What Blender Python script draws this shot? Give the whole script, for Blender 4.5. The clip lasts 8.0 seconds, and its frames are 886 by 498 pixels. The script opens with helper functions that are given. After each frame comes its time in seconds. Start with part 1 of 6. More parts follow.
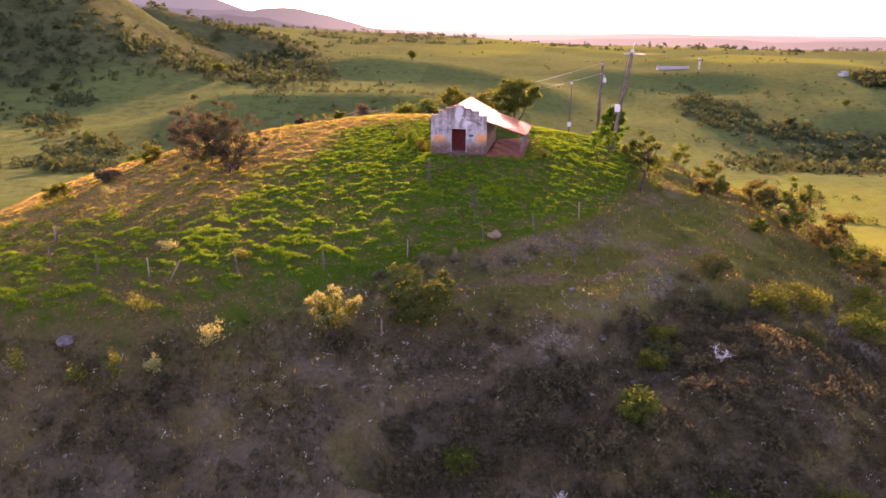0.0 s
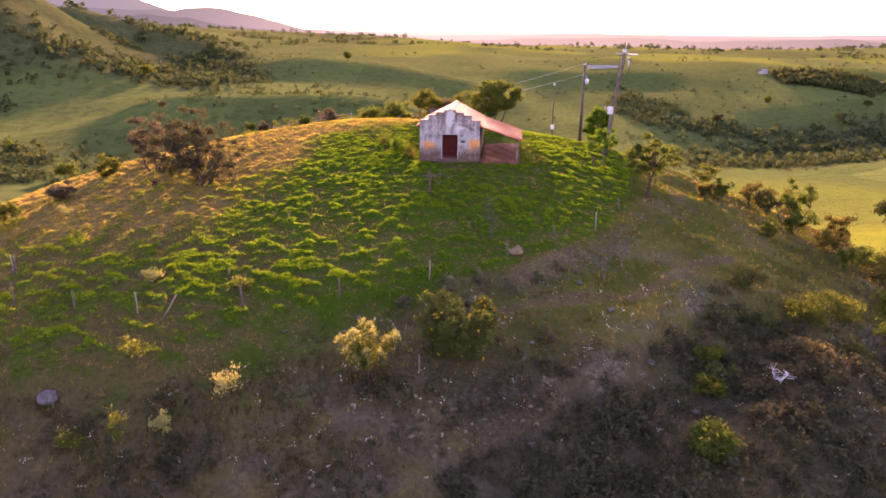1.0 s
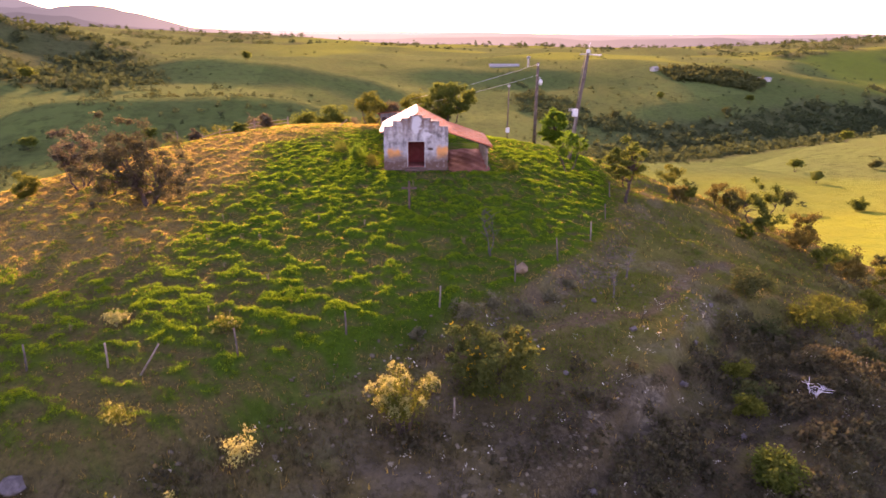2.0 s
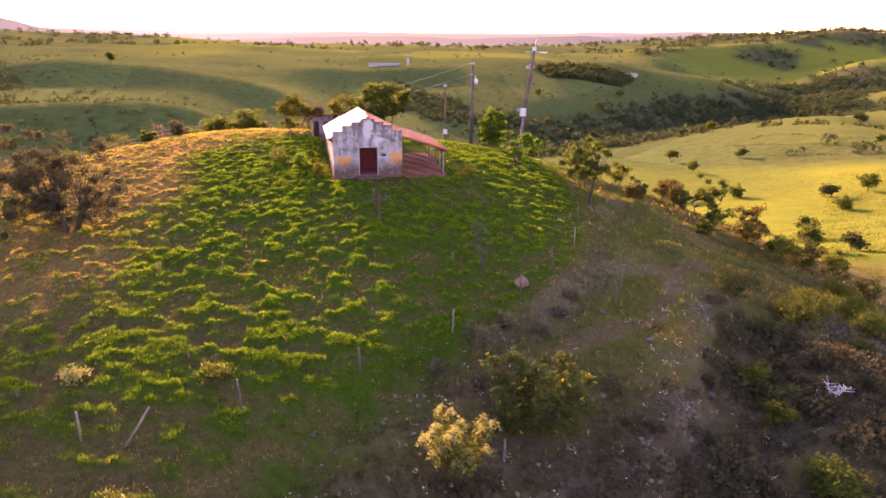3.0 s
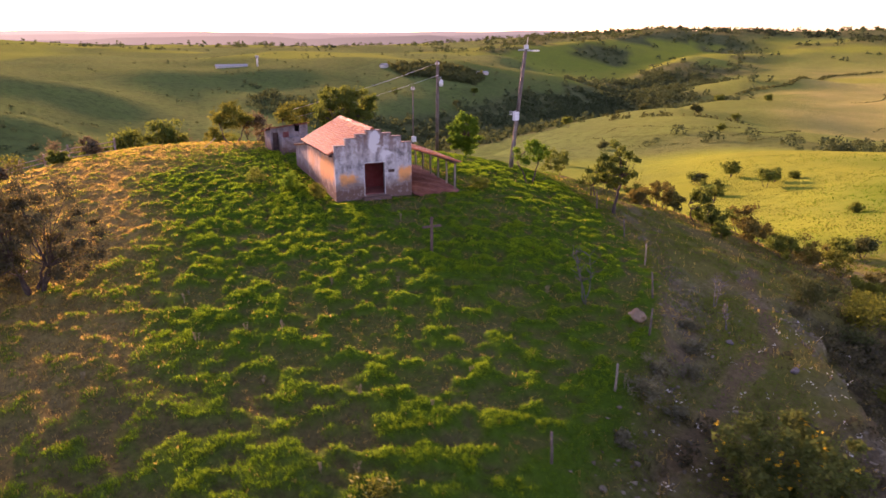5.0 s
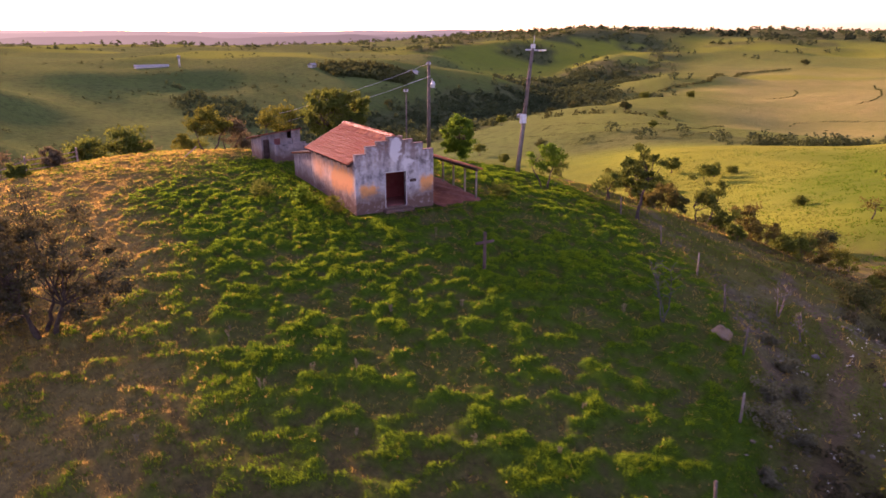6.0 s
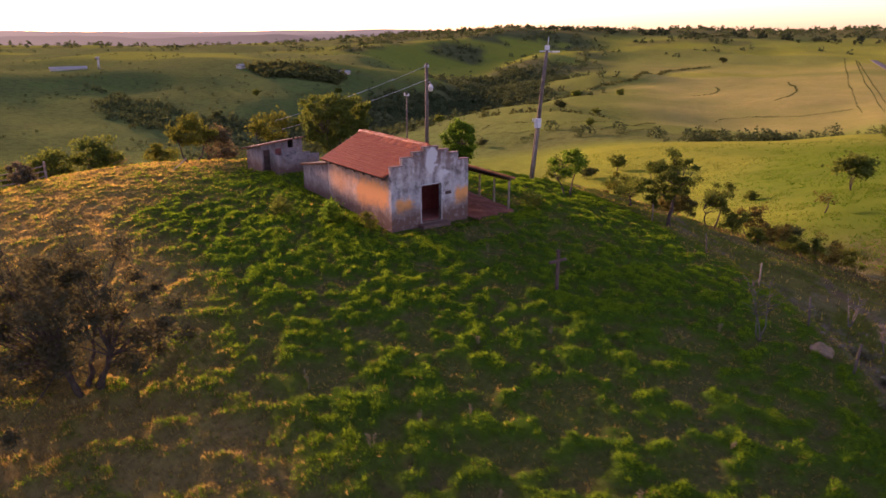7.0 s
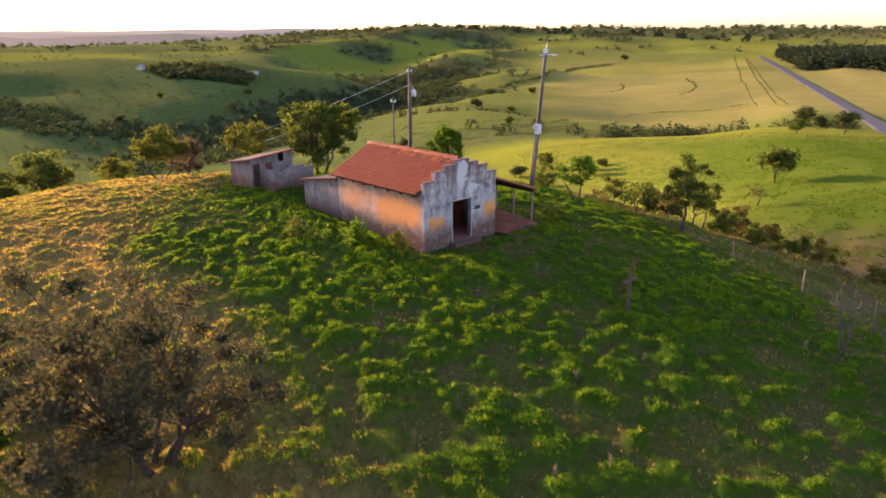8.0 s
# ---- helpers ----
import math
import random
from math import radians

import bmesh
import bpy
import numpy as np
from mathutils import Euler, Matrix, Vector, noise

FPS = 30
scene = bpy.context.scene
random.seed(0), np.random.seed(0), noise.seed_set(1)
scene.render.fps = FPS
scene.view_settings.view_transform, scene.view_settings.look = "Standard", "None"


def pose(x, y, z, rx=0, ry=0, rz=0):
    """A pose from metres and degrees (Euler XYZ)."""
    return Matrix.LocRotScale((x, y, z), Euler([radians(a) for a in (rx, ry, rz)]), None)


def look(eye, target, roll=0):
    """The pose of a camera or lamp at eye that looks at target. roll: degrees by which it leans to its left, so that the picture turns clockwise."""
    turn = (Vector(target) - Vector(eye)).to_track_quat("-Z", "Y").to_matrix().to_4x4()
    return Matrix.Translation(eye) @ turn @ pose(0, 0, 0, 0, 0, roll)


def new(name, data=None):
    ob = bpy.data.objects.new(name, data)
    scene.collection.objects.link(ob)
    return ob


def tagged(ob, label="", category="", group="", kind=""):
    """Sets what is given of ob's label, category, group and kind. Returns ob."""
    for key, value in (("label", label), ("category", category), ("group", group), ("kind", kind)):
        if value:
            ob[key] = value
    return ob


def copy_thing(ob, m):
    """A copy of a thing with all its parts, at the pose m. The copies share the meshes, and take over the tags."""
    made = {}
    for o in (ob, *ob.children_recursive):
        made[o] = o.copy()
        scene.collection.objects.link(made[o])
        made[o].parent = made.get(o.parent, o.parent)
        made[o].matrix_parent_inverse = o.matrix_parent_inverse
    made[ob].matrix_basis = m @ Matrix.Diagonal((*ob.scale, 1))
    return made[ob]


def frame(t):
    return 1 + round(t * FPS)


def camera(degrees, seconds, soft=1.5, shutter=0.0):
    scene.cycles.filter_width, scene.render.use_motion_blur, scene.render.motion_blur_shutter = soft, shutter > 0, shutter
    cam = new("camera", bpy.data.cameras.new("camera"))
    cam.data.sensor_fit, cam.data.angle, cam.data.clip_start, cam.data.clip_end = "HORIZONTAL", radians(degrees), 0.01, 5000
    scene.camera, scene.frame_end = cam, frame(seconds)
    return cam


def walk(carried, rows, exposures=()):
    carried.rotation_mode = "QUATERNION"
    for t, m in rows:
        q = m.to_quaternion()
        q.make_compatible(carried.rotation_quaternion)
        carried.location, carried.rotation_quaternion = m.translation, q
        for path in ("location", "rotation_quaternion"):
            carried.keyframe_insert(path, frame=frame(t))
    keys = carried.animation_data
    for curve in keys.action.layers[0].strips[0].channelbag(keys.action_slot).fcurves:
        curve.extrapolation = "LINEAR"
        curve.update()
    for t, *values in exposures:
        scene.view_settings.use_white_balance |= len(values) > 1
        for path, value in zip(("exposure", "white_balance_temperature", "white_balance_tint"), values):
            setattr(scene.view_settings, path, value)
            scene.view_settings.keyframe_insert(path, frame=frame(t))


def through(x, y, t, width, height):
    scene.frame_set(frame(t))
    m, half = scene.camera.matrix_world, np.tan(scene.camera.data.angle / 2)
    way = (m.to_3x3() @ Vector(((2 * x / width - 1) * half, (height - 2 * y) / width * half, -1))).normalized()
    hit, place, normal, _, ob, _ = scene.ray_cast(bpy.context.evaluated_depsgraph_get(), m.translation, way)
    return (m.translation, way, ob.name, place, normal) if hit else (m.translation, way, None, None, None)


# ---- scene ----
cam = camera(64.5, 8.0, 1.6, 0.35)
PATH = [
    (0, (1.172, 0.453, 18.055), (1.143, 2.363, 17.463), 0.6),
    (0.5, (-1.365, 2.596, 17.954), (-1.306, 4.506, 17.364), 0.6),
    (1, (-3.924, 4.804, 17.951), (-3.771, 6.709, 17.361), 0.5),
    (1.5, (-6.36, 7.095, 18.014), (-6.095, 8.988, 17.424), 0.5),
    (3, (-13.434, 14.77, 17.799), (-12.707, 16.537, 17.209), 0.3),
    (3.5, (-15.366, 17.465, 17.699), (-14.536, 19.187, 17.11), 0.2),
    (4, (-17.213, 20.296, 17.668), (-16.292, 21.971, 17.079), 0.1),
    (4.5, (-18.942, 23.197, 17.609), (-17.939, 24.823, 17.02), 0.1),
    (6, (-23.488, 32.457, 17.53), (-22.248, 33.91, 16.938), 0.1),
    (6.5, (-24.773, 35.663, 17.535), (-23.461, 37.051, 16.943), 0.1),
    (7, (-25.921, 38.924, 17.616), (-24.543, 40.247, 17.023), 0.0),
    (7.5, (-27.017, 42.212, 17.731), (-25.571, 43.46, 17.137), -0.0),
    (8, (-27.939, 45.597, 17.906), (-26.405, 46.733, 17.31), -0.1),
]
EXPOSURES = [(0.0, 2.3, 7100, 76), (1.5, 2.3, 7100, 74), (3.0, 2.28, 7100, 78), (3.5, 2.24, 7100, 82), (4.0, 2.12, 7100, 86), (4.5, 2.05, 7000, 64),
             (5.8, 1.6, 6600, 78), (6.2, 1.65, 6800, 85), (6.5, 1.8, 7000, 155), (6.8, 1.4, 6800, 70), (7.0, 1.2, 6750, 68), (7.5, 1.5, 6600, 48), (8.0, 1.72, 6500, 44)]
walk(cam, [(t, look(eye, target, roll)) for t, eye, target, roll in PATH], EXPOSURES)

# ---- daylight: a low sun beyond the hill, slightly to the right of north ----
SUN_AZIMUTH, SUN_HEIGHT = 5.0, 10.5
world = bpy.data.worlds.new("sky")
scene.world = world
world.use_nodes = True
sky = world.node_tree.nodes.new("ShaderNodeTexSky")
sky.sky_type, sky.sun_disc = "NISHITA", False
sky.sun_elevation, sky.sun_rotation = radians(SUN_HEIGHT), radians(SUN_AZIMUTH)
sky.altitude, sky.air_density, sky.dust_density, sky.ozone_density = 700, 1.0, 1.5, 1.0
back = world.node_tree.nodes["Background"]
back.inputs["Strength"].default_value = 0.15
world.node_tree.links.new(sky.outputs["Color"], back.inputs["Color"])
sun = new("sun", bpy.data.lights.new("sun", "SUN"))
sun.data.energy, sun.data.angle, sun.data.color = 4.7, radians(3.5), (1.0, 0.72, 0.42)
sun.matrix_world = look((0, 0, 60), (-math.sin(radians(SUN_AZIMUTH)), -math.cos(radians(SUN_AZIMUTH)), 60 - math.tan(radians(SUN_HEIGHT))))

# ---- the lie of the land ----
LATTICE = np.random.RandomState(5).rand(256, 256)


def bumps(x, y, size, seed=0):
    """Smooth random heights of 0 to 1, about `size` metres apart."""
    u, v = np.asarray(x, float) / size + 37.3 * seed + 900, np.asarray(y, float) / size + 11.7 * seed + 900
    i, j = np.floor(u).astype(int), np.floor(v).astype(int)
    s, t = u - i, v - j
    s, t = s * s * (3 - 2 * s), t * t * (3 - 2 * t)
    a, b = LATTICE[i % 256, j % 256], LATTICE[(i + 1) % 256, j % 256]
    c, d = LATTICE[i % 256, (j + 1) % 256], LATTICE[(i + 1) % 256, (j + 1) % 256]
    return (a * (1 - s) + b * s) * (1 - t) + (c * (1 - s) + d * s) * t


def ramp(v, low, high):
    k = np.clip((v - low) / (high - low), 0, 1)
    return k * k * (3 - 2 * k)


# heights of the country round the hill, by bearing (columns) and distance (rows)
BEARINGS = np.array([-45, -30, -20, -10, 0, 10, 20, 32, 44, 56, 70, 85, 100.0])
DISTANCES = np.log(np.array([130, 200, 300, 450, 700, 1000, 1500, 2400, 4500.0]))
NEAR_COUNTRY = [
    [-16, -17, -20, -22, -24, -26, -26, -26, -24, -19, -12, -8, -6],
    [-20, -22, -24, -22, -24, -32, -36, -36, -32, -26, -16, -7, -4],
    [-22, -26, -26, -25, -26, -38, -46, -46, -42, -31, -24, -13, -8],
    [-16, -24, -25, -26, -30, -52, -58, -60, -56, -48, -44, -28, -24],
    [40, 26, 0, -16, -28, -50, -56, -58, -64, -56, -48, -34, -28],
]
FAR_COUNTRY = [
    [60, 45, 12, -14, -20, -24, -24, -22, -60, -52, -44, -32, -30],
    [50, 40, 10, -14, -22, -22, -20, -24, -40, -36, -34, -30, -30],
    [60, 50, 30, 4, -14, -26, -30, -14, 12, 12, 14, 0, -6],
    [60, 50, 36, 6, -20, -50, -60, -60, -50, -50, -50, -50, -50],
]
COUNTRY = np.array(NEAR_COUNTRY + FAR_COUNTRY, float)
SLOPE_B, SLOPE_D = np.gradient(COUNTRY, BEARINGS, axis=1), np.gradient(COUNTRY, DISTANCES, axis=0)
SLOPE_BD = np.gradient(SLOPE_B, DISTANCES, axis=0)


def blend(p0, p1, m0, m1, h, t):
    return (2 * t**3 - 3 * t**2 + 1) * p0 + (t**3 - 2 * t**2 + t) * h * m0 + (3 * t**2 - 2 * t**3) * p1 + (t**3 - t**2) * h * m1


def country(x, y):
    b = np.clip(np.degrees(np.arctan2(x + 10, y - 20)), -45, 100)
    d = np.log(np.clip(np.hypot(x + 10, y - 20), 130, 4500))
    i, j = np.clip(np.searchsorted(DISTANCES, d) - 1, 0, 7), np.clip(np.searchsorted(BEARINGS, b) - 1, 0, 11)
    hd, hb = DISTANCES[i + 1] - DISTANCES[i], BEARINGS[j + 1] - BEARINGS[j]
    td, tb = (d - DISTANCES[i]) / hd, (b - BEARINGS[j]) / hb
    edge = [(blend(COUNTRY[k, j], COUNTRY[k, j + 1], SLOPE_B[k, j], SLOPE_B[k, j + 1], hb, tb),
             blend(SLOPE_D[k, j], SLOPE_D[k, j + 1], SLOPE_BD[k, j], SLOPE_BD[k, j + 1], hb, tb)) for k in (i, i + 1)]
    return blend(edge[0][0], edge[1][0], edge[0][1], edge[1][1], hd, td)


# swells that make up the hill itself, on a lattice 16 m wide
SWELLS = [
    [-0.3, 0.2, 0.6, -0.0, 0.7, 1.0, -0.4, -0.1, -0.1],
    [0.6, 2.4, 4.3, -0.2, 0.7, 3.7, 0.3, 0.2, 0.0],
    [1.5, 3.4, 5.4, 3.4, 4.3, 4.6, 1.6, 1.2, 0.1],
    [2.0, 2.5, 0.5, 4.0, 3.5, -0.5, 1.9, 2.1, 0.4],
    [2.1, 4.7, 3.3, 3.8, 4.5, 4.6, 3.6, 1.7, 1.9],
    [1.6, 3.8, 4.6, 2.3, 3.4, 6.0, 1.0, -0.1, 1.5],
    [1.4, 1.8, 4.8, 4.6, 2.9, 3.3, 0.8, 0.4, -0.0],
    [-0.2, -2.1, 2.0, 6.3, 4.5, 2.3, 0.7, 0.1, -0.5],
]
# crests: from, to, half width, height at either end
RIDGES = [(-100, 345, 0, 350, 38, 15, 15), (0, 350, 60, 330, 40, 15, 4), (-330, 600, -165, 430, 60, 52, 6), (-420, 520, -330, 600, 90, 60, 56), (-290, 740, -120, 780, 70, 26, 6), (-60, 690, 60, 700, 60, 14, 14),
          (450, 900, 200, 880, 60, 6, 6), (330, 1050, 560, 820, 70, 10, 4), (620, 900, 800, 700, 90, 8, 14), (900, 560, 760, 640, 60, 8, 14), (1150, 900, 880, 820, 80, 24, 14)]
# spurs and folds of the farther land, in the same terms
SPURS = [(1500, 1250, 1000, 1200, 120, 34, 26), (820, 1050, 640, 920, 70, 18, 10), (205, 205, 240, 178, 42, 1, 3.0), (240, 178, 270, 99, 42, 3.0, 2.0), (270, 330, 345, 310, 90, 8, 14), (345, 310, 430, 400, 90, 14, 14),
          (430, 400, 600, 400, 80, 14, 10), (1150, 1500, 1750, 1250, 200, 8, 6), (900, 1750, 1300, 1650, 160, 8, 8), (1000, 960, 1350, 900, 90, 10, 12)]
# the deep valley behind the fields: from, to, half width, depth at either end
HOLLOWS = [(250, 520, 480, 560, 80, 10, 16), (480, 560, 700, 640, 90, 16, 22), (700, 640, 900, 800, 90, 22, 22), (900, 800, 1150, 1050, 110, 22, 10)]
# the road and its heights
ROAD = [(170, -5, -13), (225, 42, -15), (289, 67.5, -19.5), (371, 77, -27), (489, 98.7, -34), (665, 143.7, -37.5), (859, 198.6, -38.5), (1100, 272, -37), (1464, 389, -31.9)]
FENCE = [(-34, 58), (-27.5, 48.5), (-24.6, 42.7), (-20.5, 40.6), (-17, 39.8), (-11.5, 39.3), (-6.6, 40.3), (-1.7, 42.1), (3.1, 44.5),
         (6.7, 47.3), (10.4, 50.9), (13.4, 55.1), (16, 60)]
RIM = [(18, 66), (20, 74), (22, 84)]
PASTURE = [(-41, 64), (-42, 47), (-34, 37.5), (-24, 35.6), (-15.8, 35.4), (-11, 37.2)] + FENCE[6:] + RIM + [(18, 96), (0, 108), (-25, 102), (-37, 82)]


def inside(x, y, ring, closed=True):
    """Distance to a line, positive on the inner side of a closed one."""
    x, y = np.asarray(x, float), np.asarray(y, float)
    near, odd = np.full(x.shape, 1e9), np.zeros(x.shape, bool)
    for (ax, ay), (bx, by) in zip(ring, ring[1:] + ring[:1] if closed else ring[1:]):
        k = np.clip(((x - ax) * (bx - ax) + (y - ay) * (by - ay)) / ((bx - ax) ** 2 + (by - ay) ** 2), 0, 1)
        near = np.minimum(near, np.hypot(x - ax - k * (bx - ax), y - ay - k * (by - ay)))
        if closed:
            odd ^= ((ay > y) != (by > y)) & (x < (bx - ax) * (y - ay) / (by - ay + 1e-12) + ax)
    return np.where(odd, near, -near) if closed else near


# the worn edge of the gully below the track, and the ground that lies under it
SCARP = [(15.8, 48), (15.0, 44.6), (12.6, 42), (10.2, 39.8), (8.2, 37.6), (6.2, 35.8), (4.0, 34.3), (1.4, 32.2), (-2.1, 30.9)]
GULLY = SCARP + [(-4, 27), (4, 21), (22, 22), (34, 34), (26, 45)]
PATHS = [[(-3, 38.5), (4.8, 41.2), (11, 43), (17, 48.6), (21, 50.5)], [(5.6, 35), (9, 37.5), (13.5, 39.7), (16, 43)]]


def lie(x, y):
    """The smooth height of the land."""
    x, y = np.asarray(x, float), np.asarray(y, float)
    far = np.hypot(x, y - 55)
    z = -18 + (country(x, y) + 18) * ramp(far, 60, 130)
    for n, row in enumerate(SWELLS):
        for m, height in enumerate(row):
            z = z + height * np.exp(-((x + 56 - 16 * m) ** 2 + (y - 16 * n) ** 2) / 578)
    crest = np.zeros(far.shape)
    for x0, y0, x1, y1, wide, h0, h1 in RIDGES + SPURS:
        k = np.clip(((x - x0) * (x1 - x0) + (y - y0) * (y1 - y0)) / ((x1 - x0) ** 2 + (y1 - y0) ** 2), 0, 1)
        off = np.hypot(x - x0 - k * (x1 - x0), y - y0 - k * (y1 - y0))
        crest = np.maximum(crest, (h0 + (h1 - h0) * k) * np.exp(-((off / wide) ** 2)))
    z = z + crest
    dip = np.zeros(far.shape)
    for x0, y0, x1, y1, wide, h0, h1 in HOLLOWS:
        k = np.clip(((x - x0) * (x1 - x0) + (y - y0) * (y1 - y0)) / ((x1 - x0) ** 2 + (y1 - y0) ** 2), 0, 1)
        off = np.hypot(x - x0 - k * (x1 - x0), y - y0 - k * (y1 - y0))
        dip = np.maximum(dip, (h0 + (h1 - h0) * k) * np.exp(-((off / wide) ** 2)))
    z = z - dip
    roll = ramp(far, 150, 500)
    z = z + roll * (10 * (bumps(x, y, 190, 1) - 0.5) + 6 * (bumps(x, y, 70, 2) - 0.5)) * ramp(4600 - far, 0, 2500)
    z = z + ramp(far, 700, 2000) * (30 * (bumps(x, y, 600, 3) - 0.5)) * ramp(4600 - far, 0, 2000)
    # a level bed for the road
    near, bed = np.full(far.shape, 1e9), np.zeros(far.shape)
    for (x0, y0, z0), (x1, y1, z1) in zip(ROAD, ROAD[1:]):
        k = np.clip(((x - x0) * (x1 - x0) + (y - y0) * (y1 - y0)) / ((x1 - x0) ** 2 + (y1 - y0) ** 2), 0, 1)
        off = np.hypot(x - x0 - k * (x1 - x0), y - y0 - k * (y1 - y0))
        bed, near = np.where(off < near, z0 + (z1 - z0) * k, bed), np.minimum(near, off)
    return z + (bed - 0.6 - z) * ramp(75 - near, 0, 50)


def tufts(x, y):
    """Hummocks of the pasture, 0 to 1, drawn out along the contours of the hill by grazing."""
    r, u = np.hypot(x - 2, y - 80), 42 * np.arctan2(x - 2, 80 - y)
    a, b = bumps(u / 1.8, r, 0.54, 4), 0.6 * bumps(u / 1.3, r, 0.3, 5) + 0.4 * bumps(x, y, 0.24, 8)
    c, d = bumps(x, y, 5.5, 6), bumps(u / 1.5, r, 1.9, 7)
    return np.clip(0.46 * a + 0.34 * b + 0.14 * (d - 0.3) + 0.18 * (c - 0.45), 0, 1)


def ground(x, y):
    """The height of the ground with its lumps, the cut bank under the fence and the gullies of the slope."""
    x, y = np.asarray(x, float), np.asarray(y, float)
    z, field = lie(x, y), inside(x, y, PASTURE)
    near = ramp(120 - np.hypot(x, y - 55), 0, 40)
    u, v = (x + 1.08) * 0.984 - (y - 66.65) * 0.178, (x + 1.08) * 0.178 + (y - 66.65) * 0.984
    yard = np.hypot(np.maximum(np.maximum(-u, u - 9.1), 0), np.maximum(np.maximum(-0.7 - v, v - 11.0), 0))
    z = z + near * (0.33 * ramp(tufts(x, y), 0.24, 0.66) * ramp(yard, 0, 1.6) - 0.14) * ramp(field, -1.0, 1.5)
    rough = ramp(-field, 0, 3) * near
    z = z + rough * (0.5 * (bumps(x, y, 3.1, 9) - 0.5) + 0.25 * (bumps(x, y, 1.1, 10) - 0.5) + 0.9 * (bumps(x, y, 9, 11) - 0.5) * ramp(38 - y, 0, 8))
    front = ramp(20 - x, 0, 10) * ramp(60 - y, 0, 10)
    # trodden down round the chapel, level under it
    gap = np.hypot(np.maximum(np.maximum(-u, u - 5.25), 0), np.maximum(np.maximum(-v, v - 11.0), 0))
    z = z - 0.2 * ramp(2.2 - gap, 0, 2.2)
    z = np.where((u > 0.1) & (u < 5.15) & (v > 0.1) & (v < 7.3), np.minimum(z, 7.1), z)
    # the scarp, ragged along its edge, with rills cut into it
    g = inside(x, y, GULLY) + 1.3 * (bumps(x, y, 1.7, 13) - 0.5) + 0.5 * (bumps(x, y, 0.6, 14) - 0.5)
    z = z - near * (1.0 * ramp(g, 0, 0.9) + 0.3 * ramp(g, 1.6, 2.2)) * (1 - ramp(g, 3.5, 9)) * ramp(46.5 - y, 0, 4)
    return z + near * front * 0.45 * (ramp(field, -1.5, -0.7 + 0.5 * bumps(x, y, 2, 12)) - 1)

# ---- materials ----
def material(name, rough=0.9, spec=0.2):
    """A node material; returns it, its tree, its principled node."""
    m = bpy.data.materials.new(name)
    m.use_nodes = True
    p = m.node_tree.nodes["Principled BSDF"]
    p.inputs["Roughness"].default_value, p.inputs["Specular IOR Level"].default_value = rough, spec
    return m, m.node_tree, p


def node(tree, kind, links=(), **values):
    n = tree.nodes.new("ShaderNode" + kind)
    for key, v in values.items():
        n.inputs[key.replace("_", " ")].default_value = v
    for key, out in dict(links).items():
        tree.links.new(out, n.inputs[key])
    return n


def place_of(tree, space="Object"):
    return tree.nodes.new("ShaderNodeTexCoord").outputs[space]


def speckle(tree, where, scale, detail=4.0, rough=0.6, low=0.35, high=0.65):
    """A noise of that scale, stretched to 0..1."""
    n = node(tree, "TexNoise", {"Vector": where}, Scale=scale, Detail=detail, Roughness=rough)
    r = node(tree, "MapRange", {"Value": n.outputs["Fac"]})
    r.inputs["From Min"].default_value, r.inputs["From Max"].default_value = low, high
    return r.outputs["Result"]


def mixed(tree, fac, a, b):
    """Colour a where fac is 0, b where it is 1; colours or sockets."""
    m = tree.nodes.new("ShaderNodeMix")
    m.data_type = "RGBA"
    put(tree, m.inputs[0], fac), put(tree, m.inputs[6], a), put(tree, m.inputs[7], b)
    return m.outputs[2]


def put(tree, socket, v):
    if isinstance(v, bpy.types.NodeSocket):
        tree.links.new(v, socket)
    else:
        socket.default_value = (*v, 1) if isinstance(v, tuple) and len(v) == 3 else v


def times(tree, a, b, how="MULTIPLY"):
    m = tree.nodes.new("ShaderNodeMath")
    m.operation, m.use_clamp = how, True
    put(tree, m.inputs[0], a), put(tree, m.inputs[1], b)
    return m.outputs[0]


def relief(tree, p, height, strength=0.4, distance=0.02):
    b = node(tree, "Bump", {"Height": height}, Strength=strength, Distance=distance)
    tree.links.new(b.outputs["Normal"], p.inputs["Normal"])


def plain(name, a, b, scale=6.0, rough=0.85, bump=0.3, metal=0.0, spec=0.2):
    """Two tones in patches, with finer grain over them."""
    m, t, p = material(name, rough, spec)
    w = place_of(t)
    big, fine = speckle(t, w, scale), speckle(t, w, scale * 9, 3, 0.7, 0.2, 0.8)
    c = mixed(t, big, a, b)
    c = mixed(t, times(t, fine, 0.35), c, tuple(0.55 * v for v in a))
    put(t, p.inputs["Base Color"], c)
    p.inputs["Metallic"].default_value = metal
    relief(t, p, fine, bump)
    return m


